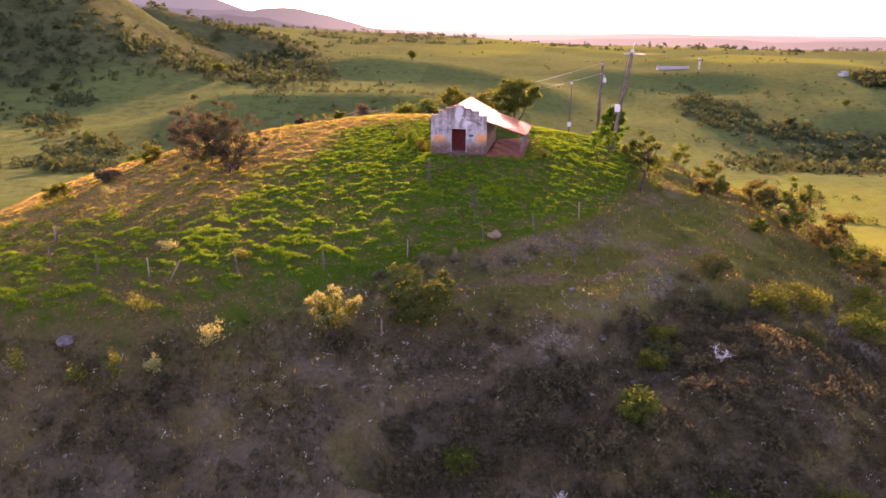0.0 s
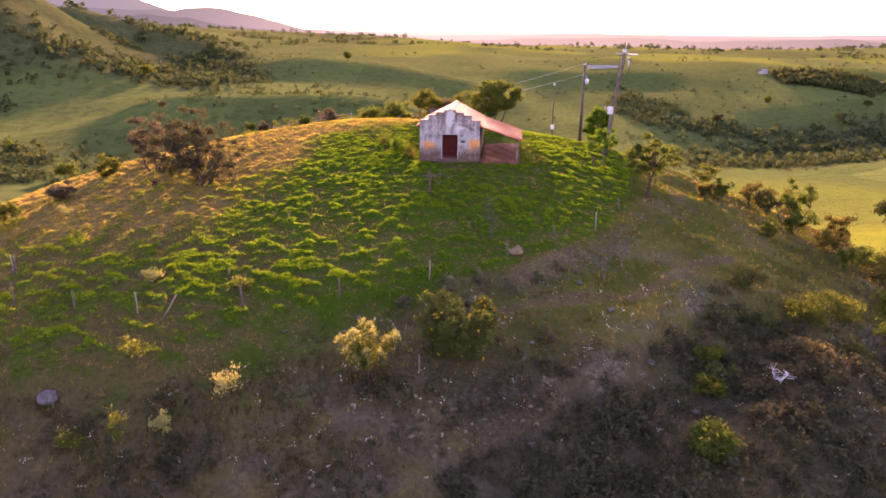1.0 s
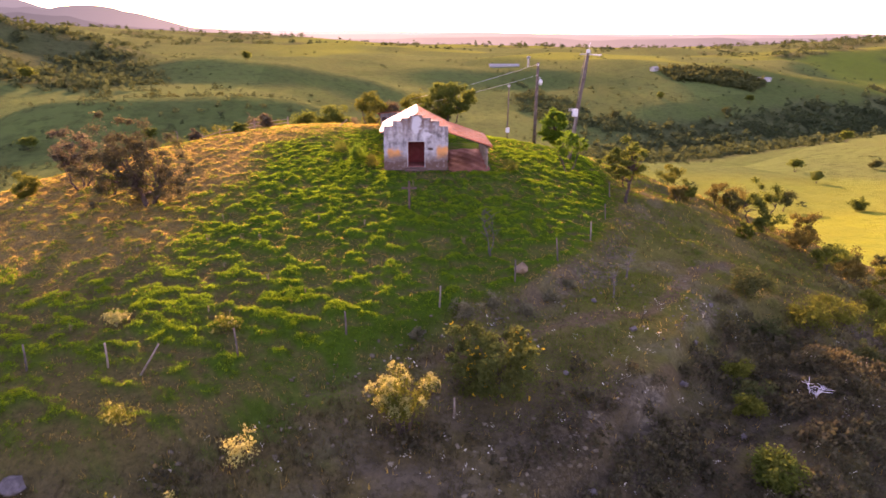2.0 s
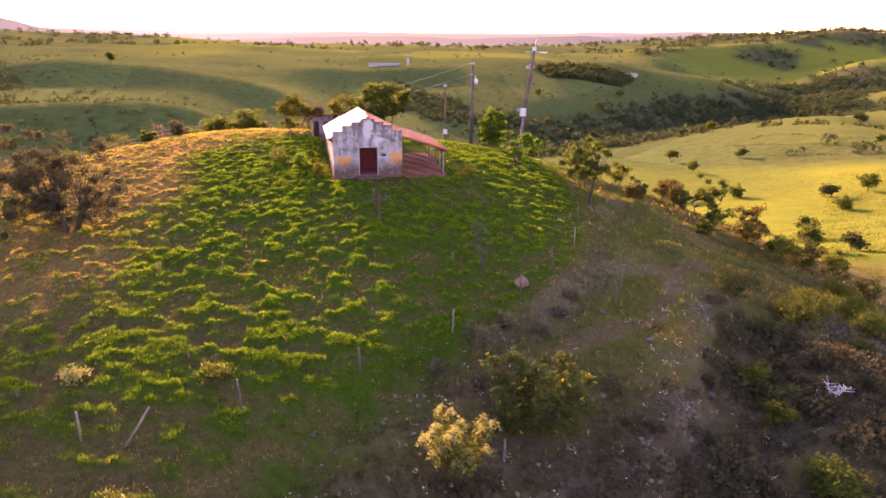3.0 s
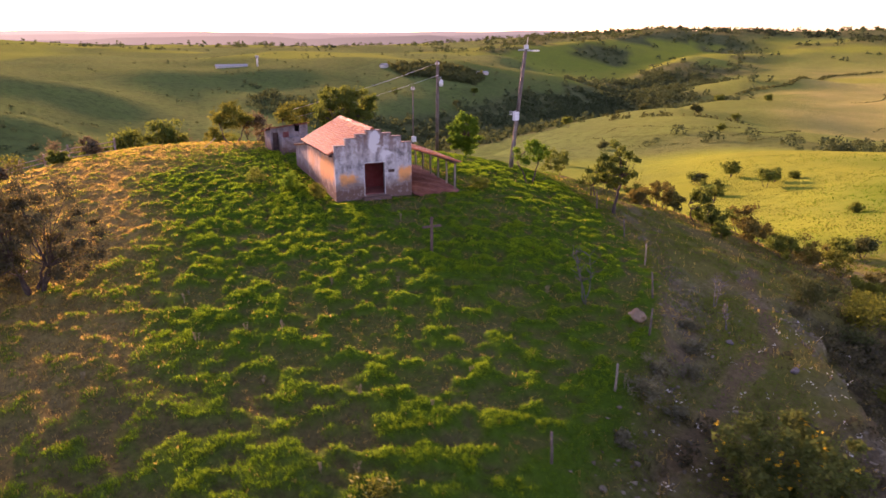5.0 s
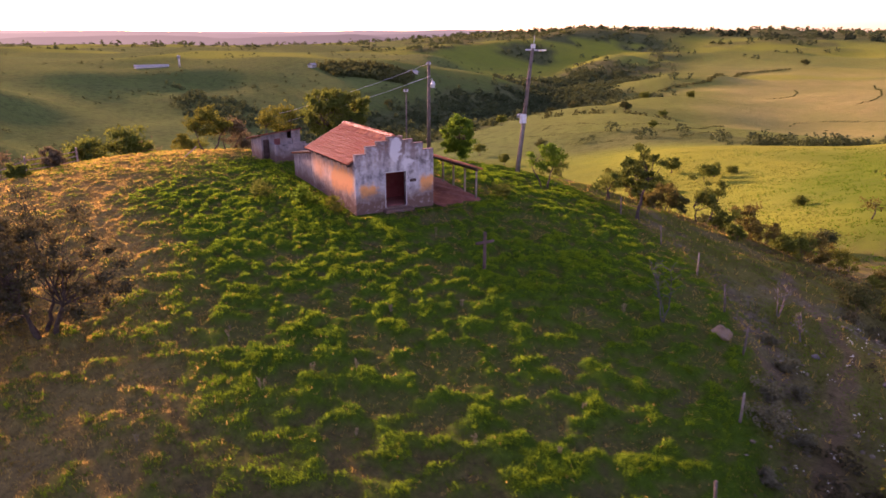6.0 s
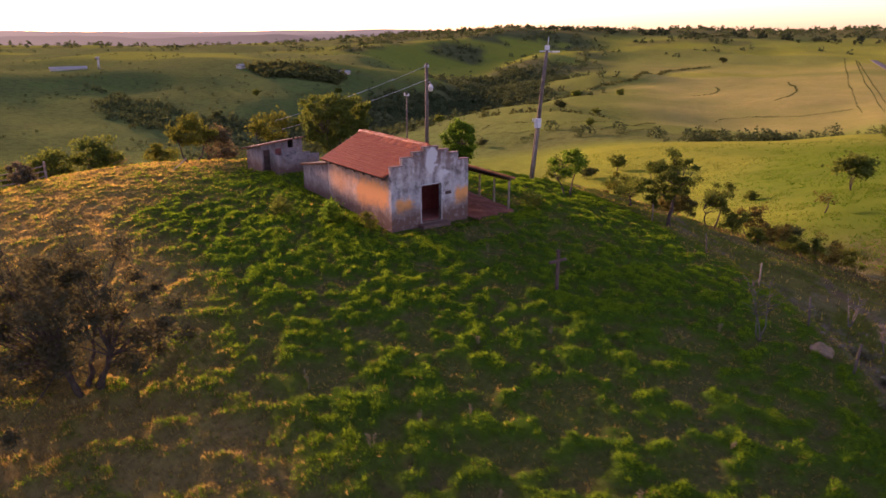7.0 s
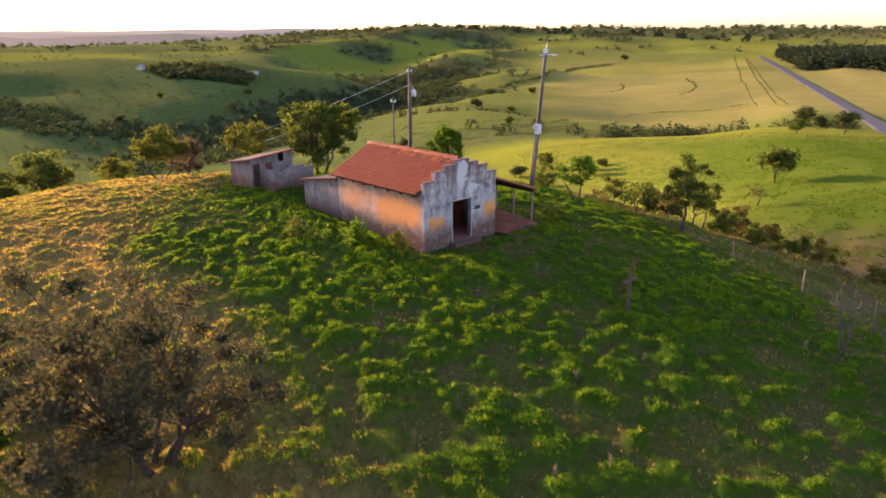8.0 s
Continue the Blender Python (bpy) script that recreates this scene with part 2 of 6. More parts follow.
def leafy(name, a, b, c, through=0.45, rough=0.6):
    """Foliage in three tones, one per leaf, that lets light through."""
    m, t, p = material(name, rough, 0.0)
    g = t.nodes.new("ShaderNodeNewGeometry")
    tone = mixed(t, g.outputs["Random Per Island"], a, b)
    patch = speckle(t, place_of(t), 0.9, 2)
    tone = mixed(t, times(t, patch, 0.5), tone, c)
    put(t, p.inputs["Base Color"], tone)
    thin = t.nodes.new("ShaderNodeBsdfTranslucent")
    put(t, thin.inputs["Color"], mixed(t, 0.5, tone, (min(1, b[0] * 2.2), min(1, b[1] * 2.0), b[2] * 0.8)))
    both = t.nodes.new("ShaderNodeMixShader")
    both.inputs[0].default_value = through
    t.links.new(p.outputs[0], both.inputs[1]), t.links.new(thin.outputs[0], both.inputs[2])
    t.links.new(both.outputs[0], t.nodes["Material Output"].inputs["Surface"])
    return m


def ground_material():
    m, t, p = material("ground", 1.0, 0.0)
    w = place_of(t)
    cover = {}
    for key in ("green", "dry", "soil", "wood", "gold", "tan", "thin", "dark_brown", "stony"):
        a = t.nodes.new("ShaderNodeAttribute")
        a.attribute_name = key
        cover[key] = a.outputs["Fac"]
    fine, mid, wide, vast = speckle(t, w, 3.6, 7, 0.78), speckle(t, w, 0.35, 5), speckle(t, w, 0.03, 6), speckle(t, w, 0.0045, 5)
    green = mixed(t, fine, (0.022, 0.062, 0.006), (0.048, 0.108, 0.010))
    green = mixed(t, times(t, mid, 0.45), green, (0.062, 0.118, 0.012))
    # far off: parcels of pasture, stubble and scrub
    parcel = node(t, "TexVoronoi", {"Vector": w}, Scale=0.0042, Randomness=0.85)
    tone = t.nodes.new("ShaderNodeSeparateColor")
    t.links.new(parcel.outputs["Color"], tone.inputs[0])
    patch = mixed(t, tone.outputs[0], (0.042, 0.088, 0.022), (0.108, 0.165, 0.040))
    patch = mixed(t, times(t, vast, 0.8), patch, (0.086, 0.122, 0.032))
    patch = mixed(t, times(t, wide, 0.55), patch, (0.075, 0.10, 0.035))
    patch = mixed(t, times(t, mid, 0.4), patch, (0.10, 0.138, 0.036))
    scrub = speckle(t, w, 0.17, 7, 0.78, 0.48, 0.64)
    patch = mixed(t, times(t, scrub, 0.65), patch, (0.040, 0.058, 0.020))
    a = t.nodes.new("ShaderNodeAttribute")
    a.attribute_name = "far"
    green = mixed(t, a.outputs["Fac"], green, patch)
    dry = mixed(t, fine, (0.22, 0.145, 0.042), (0.36, 0.245, 0.080))
    dry = mixed(t, times(t, mid, 0.5), dry, (0.15, 0.13, 0.04))
    soil = mixed(t, fine, (0.100, 0.070, 0.030), (0.195, 0.138, 0.062))
    soil = mixed(t, times(t, mid, 0.5), soil, (0.09, 0.075, 0.045))
    drift = speckle(t, w, 0.11, 5, 0.7)
    gold = mixed(t, mid, (0.195, 0.262, 0.015), (0.262, 0.312, 0.019))
    gold = mixed(t, times(t, wide, 0.7), gold, (0.17, 0.20, 0.02))
    gold = mixed(t, times(t, fine, 0.5), gold, (0.11, 0.125, 0.02))
    gold = mixed(t, times(t, drift, 0.55), gold, (0.12, 0.17, 0.022))
    gold = mixed(t, times(t, vast, 0.5), gold, (0.24, 0.25, 0.026))
    tan = mixed(t, wide, (0.27, 0.235, 0.072), (0.20, 0.205, 0.052))
    tan = mixed(t, times(t, drift, 0.5), tan, (0.17, 0.175, 0.05))
    wood = mixed(t, wide, (0.05, 0.068, 0.026), (0.085, 0.105, 0.04))
    bare = mixed(t, fine, (0.072, 0.064, 0.020), (0.140, 0.112, 0.038))
    c = mixed(t, cover["thin"], green, bare)
    c = mixed(t, cover["dry"], c, dry)
    c = mixed(t, cover["gold"], c, gold)
    wood = mixed(t, times(t, scrub, 0.8), wood, (0.028, 0.036, 0.016))
    c = mixed(t, cover["tan"], c, tan)
    c = mixed(t, cover["wood"], c, wood)
    c = mixed(t, cover["soil"], c, soil)
    grit = speckle(t, w, 7.0, 3, 0.75, 0.5, 0.68)
    c = mixed(t, times(t, times(t, cover["thin"], cover["soil"], "ADD"), times(t, grit, 0.55)), c, (0.028, 0.026, 0.016))
    # dark mottled brown with pale grit over the lower scrub slope
    dark_brown = mixed(t, fine, (0.040, 0.033, 0.018), (0.110, 0.088, 0.048))
    dark_brown = mixed(t, times(t, grit, 0.5), dark_brown, (0.15, 0.12, 0.09))
    c = mixed(t, cover["dark_brown"], c, dark_brown)
    # bare stony faces: pale grit with dark cracks
    gravel = node(t, "TexVoronoi", {"Vector": w}, Scale=5.0, Randomness=1.0)
    cell = t.nodes.new("ShaderNodeSeparateColor")
    t.links.new(gravel.outputs["Color"], cell.inputs[0])
    stony = mixed(t, cell.outputs[0], (0.082, 0.068, 0.040), (0.22, 0.185, 0.118))
    stony = mixed(t, times(t, grit, 0.7), stony, (0.07, 0.055, 0.045))
    c = mixed(t, cover["stony"], c, stony)
    put(t, p.inputs["Base Color"], c)
    # warm sheen on the far land only, standing in for haze
    far_sheen = node(t, "MapRange", {"Value": a.outputs["Fac"]})
    far_sheen.inputs["To Min"].default_value, far_sheen.inputs["To Max"].default_value = 0.0, 0.035
    t.links.new(far_sheen.outputs[0], p.inputs["Sheen Weight"])
    p.inputs["Sheen Roughness"].default_value = 0.4
    p.inputs["Sheen Tint"].default_value = (1.0, 0.78, 0.28, 1)
    relief(t, p, mixed(t, 0.5, fine, mid), 0.7, 0.12)
    # scrub and hummocks too far off for blades
    far_bump = node(t, "Bump", {"Height": mixed(t, 0.5, scrub, mid), "Strength": times(t, a.outputs["Fac"], 0.6), "Normal": p.inputs["Normal"].links[0].from_socket}, Distance=0.9)
    t.links.new(far_bump.outputs["Normal"], p.inputs["Normal"])
    return m


# ---- mesh tools ----
def arrays(name, verts, faces, mat=None, smooth=False):
    """A mesh from arrays of corners and of faces that all have as many corners."""
    verts, faces = np.asarray(verts, np.float32), np.asarray(faces, np.int32)
    me = bpy.data.meshes.new(name)
    me.vertices.add(len(verts)), me.loops.add(faces.size), me.polygons.add(len(faces))
    me.vertices.foreach_set("co", verts.ravel())
    me.loops.foreach_set("vertex_index", faces.ravel())
    me.polygons.foreach_set("loop_start", np.arange(len(faces), dtype=np.int32) * faces.shape[1])
    me.polygons.foreach_set("use_smooth", np.full(len(faces), smooth))
    me.update(calc_edges=True)
    me.validate()
    if mat:
        me.materials.append(mat)
    return me


def part(name, bm, mat, parent, label=""):
    """Links a bmesh (or a ready mesh) as one object under a thing or a part."""
    if isinstance(bm, bmesh.types.BMesh):
        bmesh.ops.recalc_face_normals(bm, faces=bm.faces)
        me = bpy.data.meshes.new(name)
        bm.to_mesh(me)
        bm.free()
        me.materials.append(mat)
    else:
        me = bm
    ob = new(name, me)
    ob.parent = parent
    return tagged(ob, label)


def thing(name, m, label, category, group="", kind=""):
    ob = new(name)
    ob.matrix_world = m
    ob.empty_display_size = 0.3
    return tagged(ob, label, category, group, kind)


def box(bm, x0, x1, y0, y1, z0, z1, bevel=0.0):
    got = bmesh.ops.create_cube(bm, size=1, matrix=Matrix.Translation(((x0 + x1) / 2, (y0 + y1) / 2, (z0 + z1) / 2)) @ Matrix.Diagonal((x1 - x0, y1 - y0, z1 - z0, 1)))
    if bevel:
        edges = {e for v in got["verts"] for e in v.link_edges}
        bmesh.ops.bevel(bm, geom=list(edges), offset=bevel, segments=2, affect="EDGES")
    return bm


def tube(bm, points, radii, sides=8, cap=True):
    """A tapered tube along a line."""
    rings, points = [], [Vector(p) for p in points]
    for n, p in enumerate(points):
        along = (points[min(n + 1, len(points) - 1)] - points[max(n - 1, 0)]).normalized()
        side = along.cross(Vector((0.31, 0.95, 0.05))).normalized()
        other = along.cross(side)
        rings.append([bm.verts.new(p + radii[n] * (math.cos(a) * side + math.sin(a) * other)) for a in np.arange(sides) * 2 * math.pi / sides])
    for a, b in zip(rings, rings[1:]):
        for n in range(sides):
            bm.faces.new((a[n], a[(n + 1) % sides], b[(n + 1) % sides], b[n])).smooth = True
    if cap:
        bm.faces.new(rings[0]), bm.faces.new(rings[-1])
    return bm


def at_ground(x, y, sink=0.0):
    return float(ground(x, y)) - sink


# ---- the land: one sheet from the hill to the horizon ----
GROUND = ground_material()


def far_woods(x, y):
    """Where trees stand thick, 0 to 1: the valley bottoms, the steep flanks and the strips along the streams."""
    far = np.hypot(x, y - 55)
    low = ramp(-54 - lie(x, y) + 14 * (bumps(x, y, 60, 21) - 0.5), 0, 6)
    patch = ramp(bumps(x, y, 130, 22) * 0.6 + bumps(x, y, 45, 23) * 0.4, 0.58, 0.68)
    b = np.degrees(np.arctan2(x + 10, y - 20))
    valley = low * ramp(b, 20, 34) * ramp(58 - b, 0, 8) * ramp(1400 - far, 0, 300)
    valley = np.maximum(valley, 0.9 * ramp(b, 34, 40) * ramp(60 - b, 0, 6) * ramp(far, 680, 800) * ramp(2000 - far, 0, 200) * ramp(bumps(x, y, 150, 24) * 0.7 + bumps(x, y, 50, 25) * 0.35, 0.42, 0.52))
    flank = ramp(-8 - b, 0, 6) * ramp(far, 400, 500) * np.maximum(patch, 0.8 * ramp(bumps(x, y, 90, 26), 0.4, 0.6) * ramp(1100 - far, 0, 200))
    ridge = ramp(far, 1500, 2000) * patch * 0.9 + ramp(far, 1900, 2100) * ramp(2700 - far, 0, 100) * ramp(b, 36, 42) * 0.8
    return np.clip(valley + flank + ridge, 0, 1) * ramp(far, 170 + 130 * ramp(44 - b, 0, 8), 260 + 130 * ramp(44 - b, 0, 8))


def leaner(x, y):
    """Where the pasture is thin and brown between its tufts: the side towards the evening, 0 to 1."""
    return ramp(-x - 10.5 + 9 * (bumps(x, y, 7, 39) - 0.5) + 0.3 * (50 - y), 0, 9)


def meadow(x, y):
    """The lush tussocky part of the near fields, 0 to 1."""
    b, far = np.degrees(np.arctan2(x + 10, y - 20)), np.hypot(x, y - 55)
    return ramp(b + 10 * (bumps(x, y, 30, 45) - 0.5), 62, 70) * ramp(275 - far, 0, 50) * ramp(far, 70, 90)


def worn_ground(x, y):
    """The dry worn ground of the back and the evening side of the hill, 0 to 1."""
    streak = ramp(6.5 - np.abs(x + 14.5 - 0.12 * (y - 70) + 5 * (bumps(x, y, 6, 31) - 0.5)), 0, 5) * ramp(y, 62, 70)
    return np.clip(ramp(y - 0.55 * (x + 8) - 80, -4, 8) + ramp(-x - 14 + 6 * bumps(x, y, 6, 31), 0, 9) * ramp(y, 48, 58) * 0.8 + 0.9 * streak, 0, 1)


def build_land():
    turns = np.radians(np.concatenate([np.arange(-62, 118, 0.33), np.arange(118, 298, 1.5)]))
    steps = np.concatenate([[0.02], np.arange(0.4, 46, 0.21), np.arange(46.1, 60, 0.36), 60 * np.exp(np.arange(0.012, math.log(4690 / 60) + 0.02, 0.0225))])
    a, r = np.meshgrid(turns, steps)
    # rings about the brow of the hill
    x, y = r * np.sin(a), 52 + r * np.cos(a)
    z = ground(x, y)
    n, m = z.shape
    i, j = np.meshgrid(np.arange(n - 1), np.arange(m), indexing="ij")
    k = (j + 1) % m
    faces = np.stack([i * m + j, (i + 1) * m + j, (i + 1) * m + k, i * m + k], -1).reshape(-1, 4)
    me = arrays("ground", np.stack([x, y, z], -1).reshape(-1, 3), faces[:, ::-1], GROUND, True)
    field, far = inside(x, y, PASTURE), np.hypot(x, y - 55)
    b = np.degrees(np.arctan2(x + 10, y - 20))
    near = ramp(110 - far, 0, 30)
    lump = tufts(x, y)
    edge = inside(x, y, GULLY) + 1.3 * (bumps(x, y, 1.7, 13) - 0.5) + 0.5 * (bumps(x, y, 0.6, 14) - 0.5)
    soft = 1.2 + 6 * ramp(1 - x, 0, 9)
    strip = ramp(-field + 1.5 * (bumps(x, y, 2.6, 63) - 0.5) * ramp(soft, 1.5, 4), 0, soft)
    # the grassier bank between the fence and the edge of the slope
    bank = ramp(x, -5, 2) * ramp(y - 0.3 * x, 32, 38) * (0.65 + 0.35 * bumps(x, y, 2.3, 64))
    # the worn ground of the back and left of the hill
    worn = worn_ground(x, y)
    cover = {
        "dry": near * np.clip((0.22 + 0.08 * bank) * strip * ramp(bumps(x, y, 2.2, 32) * 0.6 + bumps(x, y, 0.7, 38) * 0.5, 0.12, 0.4) + worn * (1 - 0.7 * ramp(lump, 0.42, 0.62) * ramp(96 - y, 0, 8)), 0, 1),
        "thin": near * np.clip(leaner(x, y) * (0.2 + 0.8 * ramp(0.56 - lump + 0.2 * (bumps(x, y, 1.6, 42) - 0.5), 0, 0.2)) + 0.6 * (1 - strip) * ramp(0.45 - lump, 0, 0.15) + strip * (0.55 + 0.45 * bumps(x, y, 1.3, 57)) * (1 - 0.65 * bank) + 0.3 * worn * (1 - strip), 0, 1),
        "soil": near * np.clip(strip * ramp(bumps(x, y, 4, 33) * 0.6 + bumps(x, y, 0.9, 34) * 0.5, 0.3, 0.65) * 0.85 * (1 - 0.7 * bank)
                               + sum(ramp(0.55 - inside(x, y, q, False) + 0.5 * (bumps(x, y, 1.2, 40) - 0.5), 0, 0.4) for q in PATHS)
                               + ramp(1.1 - np.abs(field + 1.2), 0, 0.6) * ramp(20 - x, 0, 10) * ramp(x, -2, 6) * ramp(bumps(x, y, 1.5, 35), 0.25, 0.6) * 0.8
                               + 0.4 * ramp(0.42 - lump, 0, 0.2) * ramp(bumps(x, y, 3, 36), 0.5, 0.8), 0, 1),
        "wood": np.clip(far_woods(x, y) + 0.85 * ramp(b, -48, -44) * ramp(-6 - b, 0, 8) * ramp(far, 430, 560) * ramp(1200 - far, 0, 300)
                        + ramp(far, 90, 110) * ramp(200 - far, 0, 40) * ramp(50 - b, 0, 10) * ramp(b, -5, 5) * 0.15
                        + 0.7 * ramp(b, 34, 40) * ramp(60 - b, 0, 6) * ramp(far, 1150, 1350) * ramp(2400 - far, 0, 300) * ramp(bumps(x, y, 150, 24) * 0.7 + bumps(x, y, 50, 25) * 0.35, 0.4, 0.55)
                        # band in the dip behind the near field: its shade darkens the ground colour
                        + 0.5 * ramp(45 - np.abs(far - 352 - 25 * (bumps(x, y, 50, 89) - 0.5)), 0, 25) * ramp(b, 42, 50) * ramp(78 - b, 0, 6), 0, 1),
        "gold": np.clip(0.9 * ramp(far, 75, 120) * ramp(b + 9 * ramp(230 - far, 0, 60), 40, 54) * ramp(2000 - far, 0, 400) * (0.30 + 0.70 * ramp(330 - far, 0, 40)) * (1 - 0.62 * meadow(x, y)) + 0.45 * ramp(b, 5, 14) * ramp(50 - b, 0, 8) * ramp(far, 110, 140) * ramp(340 - far, 0, 60)
                        + 0.5 * ramp(far, 950, 1100) * ramp(b, -5, 5) * ramp(bumps(x, y, 240, 37), 0.45, 0.6), 0, 1),
        "green": np.ones_like(x),
        "tan": ramp(b + 3 * (bumps(x, y, 60, 46) - 0.5), 57, 63) * ramp(far, 470, 540) * ramp(1500 - far, 0, 300) * (1 - 0.7 * ramp(90 - np.abs(far - 1130 - 40 * bumps(x, y, 80, 47)), 0, 50)) * (0.75 + 0.25 * bumps(x, y, 120, 48)),
        "dark_brown": near * strip * ramp(41 - y + 0.12 * x, 0, 8) * (0.35 + 0.65 * ramp(bumps(x, y, 3.0, 86) * 0.5 + bumps(x, y, 0.8, 87) * 0.5, 0.3, 0.6)),
        "stony": near * np.clip(ramp(0.85 - np.abs(edge - 0.4), 0, 0.6) * ramp(46.5 - y, 0, 4) * ramp(y, 32, 36) * ramp(bumps(x, y, 1.0, 15) * 0.6 + bumps(x, y, 4.5, 29) * 0.5, 0.36, 0.66)
                                + 0.55 * ramp(edge, 0, 2) * ramp(bumps(x, y, 3.2, 16) * 0.6 + bumps(x, y, 0.9, 17) * 0.5, 0.62, 0.8)
                                + 0.5 * strip * ramp(-6 + x, -6, 2) * ramp(18 - x, 0, 6) * ramp(1.5 - np.abs(field + 1.7), 0, 1.0) * ramp(bumps(x, y, 0.9, 18), 0.3, 0.6)
                                + 0.35 * strip * ramp(bumps(x, y, 4.4, 19) * 0.6 + bumps(x, y, 1.0, 20) * 0.5, 0.66, 0.82), 0, 1),
        "far": ramp(far, 90, 150) * (1 - 0.9 * meadow(x, y)),
    }
    for key, v in cover.items():
        me.attributes.new(key, "FLOAT", "POINT").data.foreach_set("value", v.ravel().astype(np.float32))
    return tagged(new("ground", me), "grassy hilltop pasture with dry scrub slopes and farmland to the horizon", "ground", kind="structure")


def build_backdrop():
    """Hazy ranges on the horizon, three behind one another, glowing towards the sun."""
    ranges = ((4250, -22, 60, 500, 0.55), (4420, -4, 40, 600, 0.75), (4600, 14, 26, 680, 1.0))
    for n, (far, base, swell, left, glow) in enumerate(ranges):
        a = np.radians(np.arange(-62, 118, 0.25))
        deg = np.degrees(a)
        rough = bumps(deg * 60, deg * 0 + 37 * n, 420, 71 + n) * 0.7 + bumps(deg * 60, deg * 0 + 11 * n, 190, 75 + n) * 0.24 + bumps(deg * 60, deg * 0, 60, 79 + n) * 0.06
        high = base + (rough - 0.3) * swell + left * ramp(-1 - deg, 0, 22) * (0.22 + 0.5 * (rough - 0.3))
        x, y = far * np.sin(a), 52 + far * np.cos(a)
        v = np.concatenate([np.c_[x, y, np.full(len(a), -190.0)], np.c_[x, y, high], np.c_[x * 1.03, y * 1.03, np.full(len(a), -190.0)]])
        k, m = np.arange(len(a) - 1), len(a)
        f = np.concatenate([np.stack([k, k + 1, k + 1 + m, k + m], -1), np.stack([k + m, k + m + 1, k + 1 + 2 * m, k + 2 * m], -1)])
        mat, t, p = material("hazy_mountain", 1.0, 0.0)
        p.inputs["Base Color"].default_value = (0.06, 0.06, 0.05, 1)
        # haze and sun glow put into the emission, brightest near the sun's bearing
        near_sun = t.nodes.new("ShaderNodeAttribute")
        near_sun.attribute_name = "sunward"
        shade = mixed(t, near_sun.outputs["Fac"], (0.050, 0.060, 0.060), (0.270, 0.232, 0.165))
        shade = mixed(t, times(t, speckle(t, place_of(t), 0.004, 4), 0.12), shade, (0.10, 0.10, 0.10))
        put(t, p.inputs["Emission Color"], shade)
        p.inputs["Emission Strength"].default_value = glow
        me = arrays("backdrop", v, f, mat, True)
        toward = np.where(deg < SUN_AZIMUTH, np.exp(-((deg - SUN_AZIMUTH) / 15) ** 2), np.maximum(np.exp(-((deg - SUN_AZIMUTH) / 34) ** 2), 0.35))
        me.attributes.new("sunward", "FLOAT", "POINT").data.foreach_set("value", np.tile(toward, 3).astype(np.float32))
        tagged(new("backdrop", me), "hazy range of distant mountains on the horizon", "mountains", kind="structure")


build_land()
build_backdrop()

